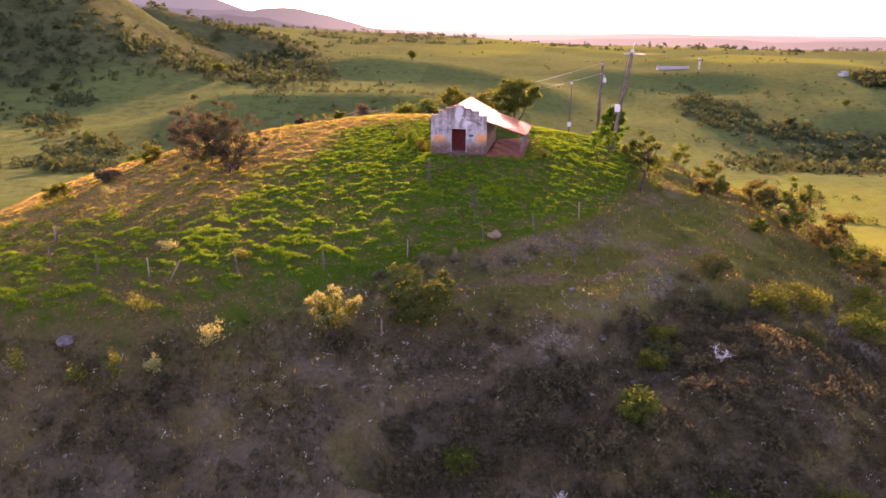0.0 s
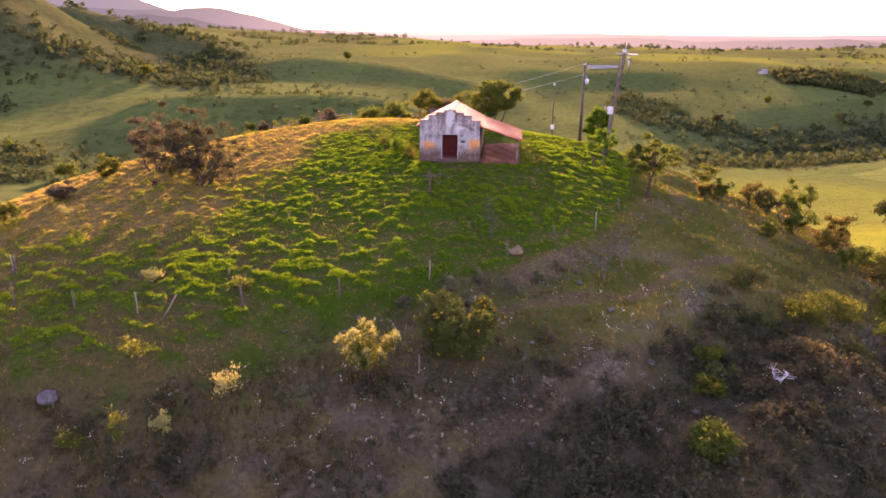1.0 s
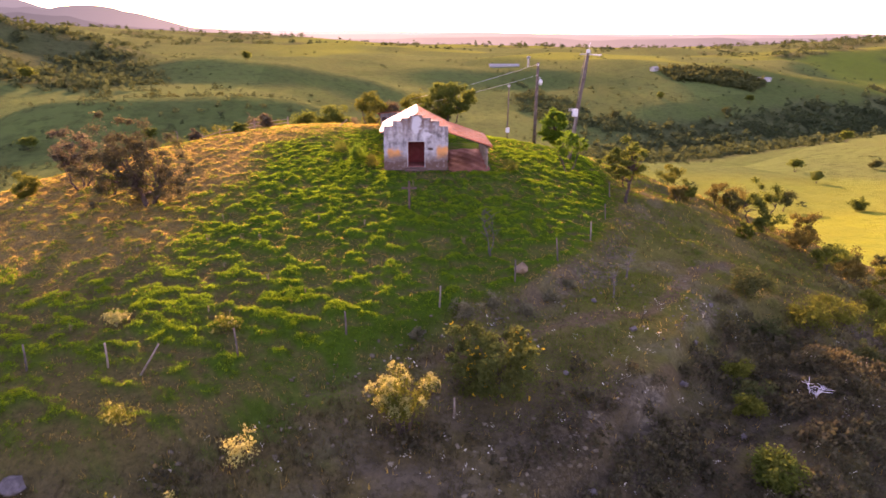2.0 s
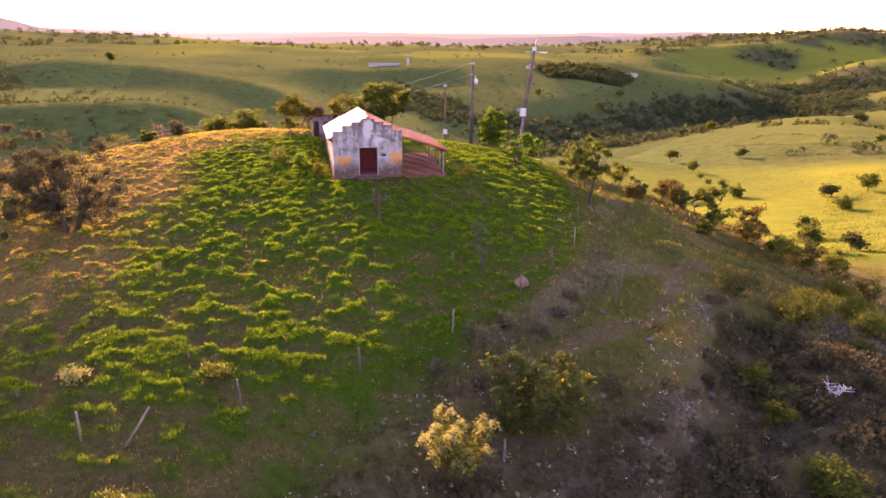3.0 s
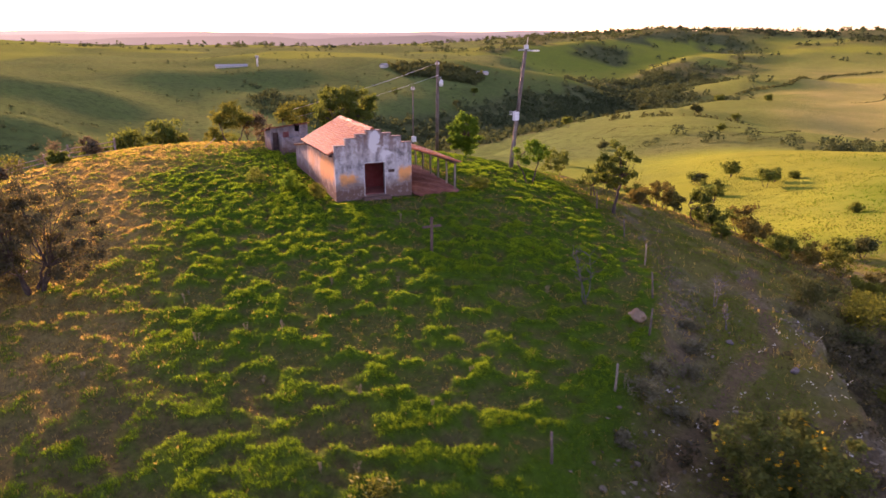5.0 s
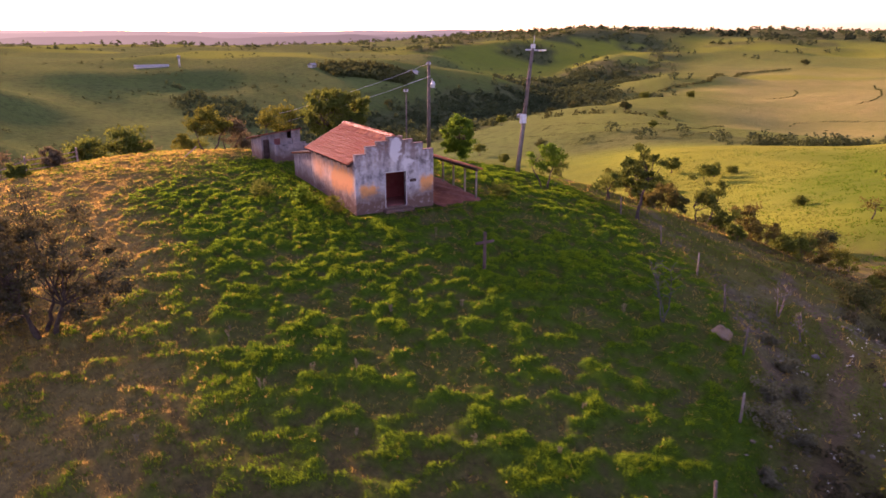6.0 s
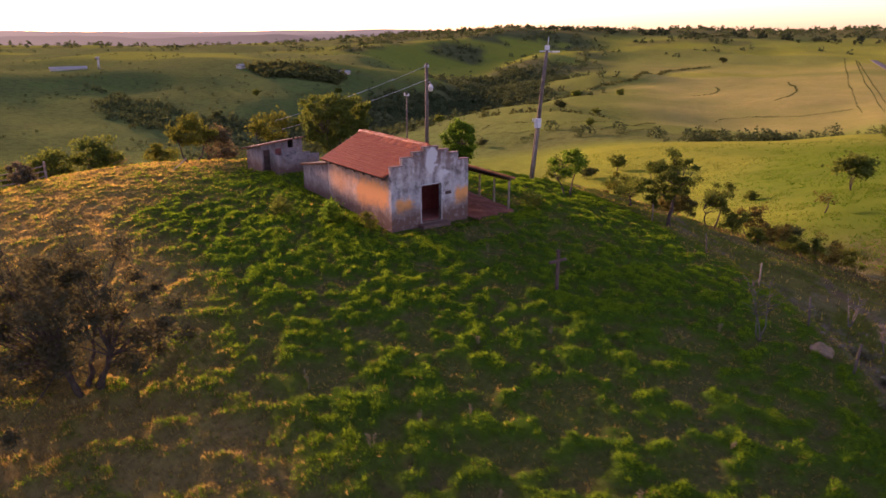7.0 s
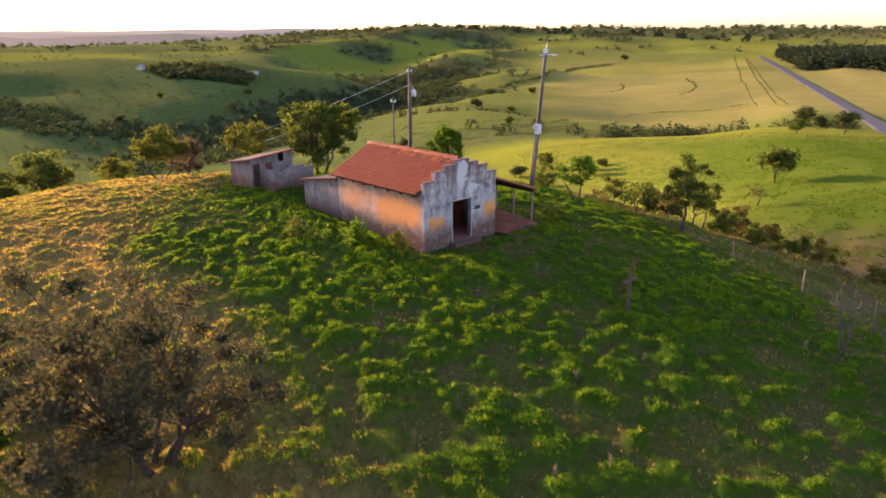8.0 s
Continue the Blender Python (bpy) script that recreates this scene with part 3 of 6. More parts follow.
# ---- the chapel ----
def wall_material(name, patches, pale=(), dirt=0.9, top_brown=(2.0, 3.9), tones=((0.44, 0.43, 0.44), (0.69, 0.64, 0.59))):
    """Old limewash, grey with damp, with remains of orange paint inside the given upright boxes (axis, low, high, bottom, top)."""
    m, t, p = material(name, 0.92, 0.15)
    w = place_of(t)
    plumb = t.nodes.new("ShaderNodeSeparateXYZ")
    t.links.new(w, plumb.inputs[0])
    # ragged edges for the patches of paint
    ragged = node(t, "TexNoise", {"Vector": w}, Scale=1.6, Detail=5.0, Roughness=0.65)
    shift, axes = t.nodes.new("ShaderNodeVectorMath"), t.nodes.new("ShaderNodeSeparateXYZ")
    shift.operation = "MULTIPLY_ADD"
    t.links.new(ragged.outputs["Color"], shift.inputs[0]), t.links.new(w, shift.inputs[2])
    shift.inputs[1].default_value = (1.3, 1.3, 1.1)
    back = t.nodes.new("ShaderNodeVectorMath")
    back.operation = "SUBTRACT"
    back.inputs[1].default_value = (0.65, 0.65, 0.55)
    t.links.new(shift.outputs[0], back.inputs[0]), t.links.new(back.outputs[0], axes.inputs[0])
    big, mid, fine = speckle(t, w, 0.9, 6, 0.65), speckle(t, w, 3.2, 6, 0.7), speckle(t, w, 24, 4, 0.7, 0.25, 0.75)
    stretch = node(t, "Mapping", {"Vector": w})
    stretch.inputs["Scale"].default_value = (2.2, 2.2, 0.35)
    streak = speckle(t, stretch.outputs[0], 1.0, 5, 0.6, 0.45, 0.7)
    c = mixed(t, big, *tones)
    c = mixed(t, times(t, streak, 0.5), c, (0.20, 0.18, 0.17))
    c = mixed(t, times(t, mid, 0.5), c, (0.26, 0.24, 0.23))
    # brown towards the top: gable stains, and a darker band below the side eave
    top = node(t, "MapRange", {"Value": plumb.outputs["Z"]})
    top.inputs["From Min"].default_value, top.inputs["From Max"].default_value = top_brown
    c = mixed(t, times(t, times(t, top.outputs[0], times(t, streak, mid, "ADD")), 1.0), c, (0.19, 0.105, 0.08))
    mould = speckle(t, w, 1.3, 9, 0.78, 0.60 - 0.12 * dirt, 0.63)
    c = mixed(t, times(t, mould, dirt), c, (0.085, 0.075, 0.07))

    def window(socket, low, high, soft):
        rise = node(t, "MapRange", {"Value": socket})
        rise.inputs["From Min"].default_value, rise.inputs["From Max"].default_value = low - soft, low + soft
        fall = node(t, "MapRange", {"Value": socket})
        fall.inputs["From Min"].default_value, fall.inputs["From Max"].default_value = high + soft, high - soft
        return times(t, rise.outputs[0], fall.outputs[0])

    for (axis, low, high, bottom, head, amount, soft), tint in [(q, (0.82, 0.34, 0.10)) for q in patches] + [(q, (0.62, 0.60, 0.58)) for q in pale]:
        here = times(t, window(axes.outputs[axis], low, high, soft), window(axes.outputs["Z"], bottom, head, soft))
        here = times(t, times(t, here, times(t, times(t, mid, 0.22), times(t, big, 0.15), "ADD"), "SUBTRACT"), amount * 1.6)
        c = mixed(t, here, c, tint)
    damp = node(t, "MapRange", {"Value": axes.outputs["Z"]})
    damp.inputs["From Min"].default_value, damp.inputs["From Max"].default_value = 1.35, 0.45
    c = mixed(t, times(t, times(t, damp.outputs[0], times(t, mid, 0.6, "ADD")), 1.0), c, (0.14, 0.075, 0.05))
    c = mixed(t, times(t, fine, 0.2), c, (0.2, 0.19, 0.18))
    put(t, p.inputs["Base Color"], c)
    relief(t, p, fine, 0.35, 0.01)
    return m


def tile_material(name, a, b, c):
    m, t, p = material(name, 0.52, 0.15)
    w, info = place_of(t), t.nodes.new("ShaderNodeObjectInfo")
    own = mixed(t, info.outputs["Random"], a, b)
    own = mixed(t, t.nodes.new("ShaderNodeNewGeometry").outputs["Random Per Island"], own, mixed(t, 0.5, a, c))
    own = mixed(t, times(t, speckle(t, w, 5, 7, 0.7), 0.5), own, c)
    own = mixed(t, times(t, speckle(t, w, 0.9, 8, 0.75, 0.52, 0.66), 0.65), own, (0.13, 0.05, 0.035))
    put(t, p.inputs["Base Color"], own)
    relief(t, p, speckle(t, w, 60, 3), 0.3, 0.005)
    return m


FACADE = wall_material("facade_plaster", [("X", 0.3, 1.35, 0.8, 1.5, 1.1, 0.25), ("X", 4.35, 5.4, 0.8, 1.7, 1.1, 0.25)],
                       [("X", 2.3, 2.9, 2.9, 4.2, 2.2, 0.2), ("X", 3.05, 3.7, 2.4, 3.0, 1.4, 0.25), ("X", 0.5, 5.0, -0.3, 0.35, 1.2, 0.2)])
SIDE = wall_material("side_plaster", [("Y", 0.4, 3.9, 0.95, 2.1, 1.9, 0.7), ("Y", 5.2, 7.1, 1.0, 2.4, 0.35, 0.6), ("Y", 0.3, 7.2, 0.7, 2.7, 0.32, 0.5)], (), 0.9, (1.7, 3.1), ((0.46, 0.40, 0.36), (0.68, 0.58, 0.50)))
# bare, dirtier plaster, with some of these walls' shade put into its dark tones
BARE_SHADED = wall_material("bare_plaster_shaded", [], (), 1.0, (1.2, 2.6), ((0.22, 0.18, 0.165), (0.40, 0.345, 0.31)))
TILE = tile_material("clay_tile", (0.58, 0.130, 0.035), (0.74, 0.23, 0.070), (0.16, 0.045, 0.026))
OLD_WOOD = plain("weathered_wood", (0.20, 0.15, 0.11), (0.33, 0.27, 0.21), 3.0, 0.85, 0.5)
DARK_WOOD = plain("dark_wood", (0.05, 0.03, 0.025), (0.10, 0.06, 0.045), 4.0, 0.8, 0.4)
RED_EARTH = plain("red_earth", (0.20, 0.06, 0.035), (0.30, 0.11, 0.06), 2.5, 0.95, 0.6)
FRAME_PAINT = plain("old_white_paint", (0.38, 0.36, 0.34), (0.56, 0.54, 0.50), 5.0, 0.8, 0.2)
CEMENT = plain("cement_floor", (0.36, 0.11, 0.085), (0.44, 0.16, 0.12), 2.0, 0.9, 0.3)

WIDE, DEEP, EAVE, RIDGE = 5.25, 7.4, 2.90, 4.24
PITCH = (RIDGE - EAVE) / (WIDE / 2)
CHAPEL = pose(-1.08, 66.65, 7.26, 0, 0, -10.25)
DOOR = (1.97, 3.33, 2.14)


def half_tile(length=0.42, wide=0.21, thick=0.016, bend=5):
    """One barrel tile, arched up, lying along +y."""
    bm, rims = bmesh.new(), []
    for y, grow in ((0.0, 1.0), (length, 0.84)):
        for r in (wide / 2 * grow, wide / 2 * grow - thick):
            rims.append([bm.verts.new((r * math.cos(a), y, r * 0.95 * math.sin(a))) for a in np.linspace(0, math.pi, bend + 1)])
    for n in range(bend):
        for a, b in ((0, 2), (1, 3), (0, 1), (2, 3)):
            bm.faces.new((rims[a][n], rims[a][n + 1], rims[b][n + 1], rims[b][n]))
    for n in (0, bend):
        bm.faces.new((rims[0][n], rims[1][n], rims[3][n], rims[2][n]))
    bmesh.ops.recalc_face_normals(bm, faces=bm.faces)
    me = bpy.data.meshes.new("roof_tile")
    bm.to_mesh(me)
    bm.free()
    me.materials.append(TILE)
    return me


def tiled_slope(tile, parent, m, wide, deep, singly, seed, name="roof_tile"):
    """Tiles from the eave up: +x along the eave, +y up the slope, in rows that overlap."""
    rnd = random.Random(seed)
    spots = []
    for row in range(int(deep / 0.34) + 1):
        for column in range(int(wide / 0.205)):
            turn = Matrix.Rotation(radians(rnd.uniform(-2.5, 2.5)), 4, "Z") @ Matrix.Rotation(radians(-1.2), 4, "X")
            spots.append(m @ Matrix.Translation((0.11 + column * 0.205 + rnd.uniform(-0.008, 0.008), row * 0.34 + rnd.uniform(-0.02, 0.015), 0.035 + rnd.uniform(0, 0.012))) @ turn)
    for n, spot in enumerate(spots):
        if n < singly:
            ob = new(name, tile)
            ob.parent, ob.matrix_basis = parent, spot
    rest = spots[singly:]
    if rest:
        v = np.array([p.co for p in tile.vertices])
        f = np.array([p.vertices for p in tile.polygons])
        verts = np.concatenate([(np.c_[v, np.ones(len(v))] @ np.array(s).T)[:, :3] for s in rest])
        faces = np.concatenate([f + len(v) * n for n in range(len(rest))])
        tagged(part("tiling", arrays("tiling", verts, faces, TILE), TILE, parent), kind="stuff")


def slope_pose(x, y, z, along, up):
    """Axes of a roof slope: x along the eave, y up the slope."""
    along, up = Vector(along).normalized(), Vector(up).normalized()
    m = Matrix.Identity(4)
    m.col[0][:3], m.col[1][:3], m.col[2][:3], m.col[3][:3] = along, up, along.cross(up), (x, y, z)
    return m


def build_chapel():
    c = thing("chapel", CHAPEL, "small abandoned chapel with stepped gable, stained plaster and red tile roof", "chapel")
    thick = 0.24
    # stepped front with the doorway cut through it
    steps = [(0.0, 3.35), (0.72, 3.78), (1.42, 4.02), (2.12, 4.24), (3.13, 4.02), (3.83, 3.78), (4.53, 3.35), (WIDE, 0)]
    bm = bmesh.new()
    for (x0, h), (x1, _) in zip(steps, steps[1:]):
        for a, b in ((x0, min(x1, DOOR[0])), (max(x0, DOOR[1]), x1)):
            if b - a > 0.001:
                box(bm, a, b, 0, thick, -0.5, h)
        a, b = max(x0, DOOR[0]), min(x1, DOOR[1])
        if b > a:
            box(bm, a, b, 0, thick, DOOR[2], h)
            box(bm, a, b, 0, thick, -0.5, 0.02)
    bmesh.ops.remove_doubles(bm, verts=bm.verts, dist=0.001)
    front = part("front_wall", bm, FACADE, c, "grey plaster front with stepped gable and orange patches")
    bm = bmesh.new()
    for n, (x0, h) in enumerate(steps[:-1]):
        box(bm, x0 - 0.02, steps[n + 1][0] + 0.02, -0.03, thick + 0.03, h + 0.003, h + 0.05, 0.012)
    part("gable_coping", bm, plain("dirty_cement", (0.16, 0.10, 0.085), (0.24, 0.17, 0.15), 4.0), front, "reddish cement coping on the steps")
    bm = bmesh.new()
    box(bm, DOOR[0] - 0.055, DOOR[0], -0.025, thick, 0.02, DOOR[2] + 0.055, 0.008)
    box(bm, DOOR[1], DOOR[1] + 0.055, -0.025, thick, 0.02, DOOR[2] + 0.055, 0.008)
    box(bm, DOOR[0], DOOR[1], -0.025, thick, DOOR[2], DOOR[2] + 0.055, 0.008)
    part("door_frame", bm, FRAME_PAINT, front, "chipped white door surround")
    bm = bmesh.new()
    box(bm, 3.6, 4.02, -0.03, 0.0, 1.46, 1.64, 0.006)
    part("plaque", bm, DARK_WOOD, front, "small dark plaque beside the doorway")
    for name, x0, x1, mat in (("side_wall", 0.0, thick, SIDE), ("side_wall", WIDE - thick, WIDE, BARE_SHADED)):
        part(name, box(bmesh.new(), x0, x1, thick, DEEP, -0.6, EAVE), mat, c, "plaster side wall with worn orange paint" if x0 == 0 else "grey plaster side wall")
    bm = bmesh.new()
    box(bm, thick, WIDE - thick, DEEP - thick, DEEP, -0.6, EAVE)
    peak = [bm.verts.new(v) for y in (DEEP - thick, DEEP) for v in ((0, y, EAVE), (WIDE, y, EAVE), (WIDE / 2, y, RIDGE - 0.06))]
    bm.faces.new(peak[:3]), bm.faces.new(peak[3:])
    for a in range(3):
        bm.faces.new((peak[a], peak[(a + 1) % 3], peak[3 + (a + 1) % 3], peak[3 + a]))
    part("back_wall", bm, BARE_SHADED, c)
    part("chapel_floor", box(bmesh.new(), thick, WIDE - thick, thick, DEEP - thick, -0.3, 0.04), CEMENT, c, "worn red cement floor")
    # partition added to keep the doorway dark; flare's maroon is put into its colour
    part("added_partition", box(bmesh.new(), thick, WIDE - thick, 2.4, 2.5, 0.04, EAVE), plain("maroon_veil", (0.28, 0.05, 0.045), (0.36, 0.08, 0.07), 3.0), c, "added partition behind the doorway, the maroon veil of flare in its colour")
    part("doorstep", box(bmesh.new(), DOOR[0] - 0.25, DOOR[1] + 0.3, -0.55, -0.01, -0.35, -0.04, 0.03), BARE_SHADED, c, "worn cement doorstep")
    # roof: boards on rafters, tiles over them
    over, deck = 0.28, []
    tile = half_tile()
    for side, singly, seed in ((-1, 300, 3), (1, 0, 4)):
        bm = bmesh.new()
        x_low, x_top = (-over, WIDE / 2) if side < 0 else (WIDE + 0.02, WIDE / 2)
        z_low = RIDGE - PITCH * abs(x_top - x_low)
        quad = [bm.verts.new(v) for v in ((x_low, thick, z_low), (x_low, DEEP + 0.3, z_low), (x_top, DEEP + 0.3, RIDGE), (x_top, thick, RIDGE))]
        low = [bm.verts.new(v.co - Vector((0, 0, 0.05))) for v in quad]
        bm.faces.new(quad), bm.faces.new(low)
        for a in range(4):
            bm.faces.new((quad[a], quad[(a + 1) % 4], low[(a + 1) % 4], low[a]))
        slope = part("roof_slope", bm, DARK_WOOD, c, "red barrel-tile roof slope")
        long = DEEP + 0.3 - thick
        if side < 0:
            m = slope_pose(x_low - 0.05, DEEP + 0.3, z_low - 0.02, (0, -1, 0), (1, 0, PITCH))
        else:
            m = slope_pose(x_low + 0.02, thick, z_low, (0, 1, 0), (-1, 0, PITCH))
        tiled_slope(tile, slope, m, long, math.hypot(x_top - x_low, RIDGE - z_low) - 0.1, singly, seed)
    for y in np.arange(thick + 0.4, DEEP, 1.02):
        part("rafter_tail", box(bmesh.new(), -over + 0.06, 0.0, y - 0.035, y + 0.035, EAVE - 0.30, EAVE - 0.20), DARK_WOOD, c)
    for n in range(20):
        ob = new("ridge_tile", tile)
        ob.parent = c
        ob.matrix_basis = Matrix.Translation((WIDE / 2, thick + 0.38 * n, RIDGE + 0.03)) @ Matrix.Diagonal((1.5, 1.0, 1.3, 1))
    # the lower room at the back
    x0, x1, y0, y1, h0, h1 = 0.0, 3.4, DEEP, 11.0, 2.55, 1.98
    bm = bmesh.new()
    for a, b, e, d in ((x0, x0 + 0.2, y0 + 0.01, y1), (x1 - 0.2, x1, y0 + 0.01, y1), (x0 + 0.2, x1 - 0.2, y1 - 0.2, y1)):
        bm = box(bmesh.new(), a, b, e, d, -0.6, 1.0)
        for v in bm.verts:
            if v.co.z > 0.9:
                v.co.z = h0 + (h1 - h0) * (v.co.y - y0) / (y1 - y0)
        part("annex_wall", bm, BARE_SHADED, c, "bare grey plaster wall of the back room")
    bm = bmesh.new()
    box(bm, x0 - 0.15, x1 + 0.15, y0 + 0.02, y1 + 0.2, 0, 0.05)
    for v in bm.verts:
        v.co.z += h0 + (h1 - h0) * (v.co.y - y0) / (y1 - y0)
    annex = part("annex_roof", bm, DARK_WOOD, c, "low tiled roof of the back room")
    down = (h1 - h0) / (y1 - y0)
    tiled_slope(tile, annex, slope_pose(x0 - 0.15, y1 + 0.25, h1 + 0.02, (1, 0, 0), (0, -1, -down)), x1 - x0 + 0.3, 3.6, 0, 6)
    # the open shelter along the far side
    low, top, out = 1.66, 2.84, 8.85
    fall = (top - low) / (out - WIDE)
    bm = bmesh.new()
    box(bm, WIDE + 0.01, out, -0.05, DEEP + 0.2, 0, 0.04)
    for v in bm.verts:
        v.co.z += top - fall * (v.co.x - WIDE)
    shelter = part("shelter_roof", bm, DARK_WOOD, c, "faded red lean-to roof on posts")
    tiled_slope(tile, shelter, slope_pose(out + 0.05, -0.05, low + 0.02, (0, 1, 0), (-1, 0, fall)), DEEP + 0.25, math.hypot(out - WIDE, top - low) - 0.2, 0, 7)
    for n, y in enumerate((0.08, 1.5, 2.95, 4.4, 5.85, 7.3)):
        foot = CHAPEL @ Vector((8.5, y, 0))
        z = float(lie(foot.x, foot.y)) - 7.26 - 0.3
        part("shelter_post", tube(bmesh.new(), [(8.5 + 0.03 * (n % 2), y, z), (8.5, y, low + 0.05)], [0.075, 0.065], 8), OLD_WOOD, c)
    bm = bmesh.new()
    box(bm, 8.43, 8.57, -0.05, DEEP + 0.1, low - 0.03 + 0.02, low + 0.10)
    part("shelter_beam", bm, DARK_WOOD, c)
    # trodden red earth under the shelter
    bm = bmesh.new()
    bmesh.ops.create_grid(bm, x_segments=24, y_segments=36, size=0.5)
    for v in bm.verts:
        x, y = WIDE + 0.05 + (v.co.x + 0.5) * 3.5, -0.7 + (v.co.y + 0.5) * 8.6
        w = CHAPEL @ Vector((x, y, 0))
        edge = min(v.co.x + 0.5, 0.5 - v.co.x + 0.02, v.co.y + 0.5, 0.5 - v.co.y)
        v.co = (x, y, float(ground(w.x, w.y)) - 7.26 + 0.10 * min(1, max(edge, 0) * 14) - 0.04 + 0.03 * math.sin(5 * x + 3 * y))
        if x < WIDE + 0.2:
            v.co.z = max(v.co.z, -0.1)
    part("earth_floor", bm, RED_EARTH, c, "bare red earth under the shelter")
    return c


build_chapel()


def build_shed():
    m = pose(0.72, 82.2, at_ground(1.6, 83.0) - 0.05, 0, 0, -10.25)
    s = thing("shed", m, "small square plaster outhouse with sloping tile roof and screen wall", "shed")
    wide, deep, low, high, thick = 3.1, 2.9, 2.12, 2.42, 0.15
    bm = bmesh.new()
    for x0, x1, z0, z1 in ((0.0, 0.12, -0.5, 1), (0.12, 0.62, 1.75, 1.9), (0.62, 1.0, -0.5, 1), (1.0, 1.5, -0.5, 1.2), (1.0, 1.5, 1.78, 1.9),
                           (1.5, 2.0, -0.5, 1), (2.0, 2.4, -0.5, 1.75), (2.0, 2.4, 1.95, 2.0), (2.4, wide, -0.5, 1)):
        box(bm, x0, x1, 0, thick, z0, z1)
    sides = [bm] + [box(bmesh.new(), *q, -0.5, 1) for q in ((0, thick, thick, deep), (wide - thick, wide, thick, deep), (thick, wide - thick, deep - thick, deep))]
    bmesh.ops.remove_doubles(bm, verts=bm.verts, dist=0.001)
    for n, bm in enumerate(sides):
        for v in bm.verts:
            if abs(v.co.z - 1) < 0.01 or v.co.z >= 1.89:
                v.co.z = low + (high - low) * v.co.x / wide - 0.18 * v.co.y
        part("wall" if n else "front_wall", bm, BARE_SHADED, s, "stained grey plaster wall")
    bm = bmesh.new()
    box(bm, -0.3, wide + 0.1, -0.2, deep + 0.2, 0, 0.05)
    for v in bm.verts:
        v.co.z += low + 0.005 + (high - low) * v.co.x / wide - 0.18 * v.co.y
    roof = part("roof", bm, DARK_WOOD, s, "single-slope clay tile roof")
    tiled_slope(half_tile(), roof, slope_pose(-0.3, deep + 0.3, low - 0.52, (1, 0, (high - low) / wide), (0, -1, 0.18)), wide + 0.4, deep + 0.2, 0, 9)
    bm = bmesh.new()
    for n in range(4):
        box(bm, 1.02 + 0.12 * n, 1.13 + 0.12 * n, 0.04, 0.08, 1.2, 1.78)
    part("shutter", bm, plain("red_shutter", (0.16, 0.05, 0.04), (0.24, 0.08, 0.06), 6), s, "dark red wooden shutter")
    bm = bmesh.new()
    box(bm, 0.62, 2.0, -1.5, -1.36, -0.6, 1.5), box(bm, 2.0, 2.2, -1.52, -1.3, -0.6, 1.95, 0.02), box(bm, 2.2, 3.0, -1.5, -1.36, -0.6, 1.62), box(bm, 3.0, 3.7, -1.5, -1.36, -0.6, 1.45)
    box(bm, 0.62, 0.76, -1.36, -0.0, -0.6, 1.5)
    part("screen_wall", bm, BARE_SHADED, s, "low screen wall of bare plaster")
    bm = box(bmesh.new(), 0.16, 0.6, 0.05, 0.09, -0.1, 1.74)
    part("door", bm, DARK_WOOD, s, "dark closed plank door")
    return s


build_shed()

# ---- posts, poles and small things on the hill ----
POLE_WOOD = plain("grey_pole_wood", (0.10, 0.075, 0.06), (0.19, 0.15, 0.12), 2.0, 0.85, 0.5)
CONCRETE = plain("pole_concrete", (0.15, 0.125, 0.095), (0.26, 0.225, 0.18), 3.0, 0.9, 0.3)
METAL = plain("galvanised_metal", (0.55, 0.55, 0.53), (0.70, 0.69, 0.66), 8.0, 0.35, 0.1, 0.7, 0.5)
WHITE_BOX = plain("white_box_paint", (0.62, 0.62, 0.60), (0.76, 0.76, 0.74), 8.0, 0.5, 0.1)
CABLE = plain("cable", (0.05, 0.05, 0.05), (0.09, 0.09, 0.09), 8.0, 0.6, 0.1)
STONE = plain("pale_stone", (0.19, 0.13, 0.075), (0.30, 0.21, 0.12), 3.0, 0.9, 0.7)
ROCK = plain("grey_stone", (0.11, 0.095, 0.085), (0.22, 0.19, 0.17), 3.0, 0.9, 0.7)
GRAVE_WOOD = plain("dark_cross_wood", (0.09, 0.055, 0.045), (0.16, 0.10, 0.08), 3.0, 0.85, 0.4)


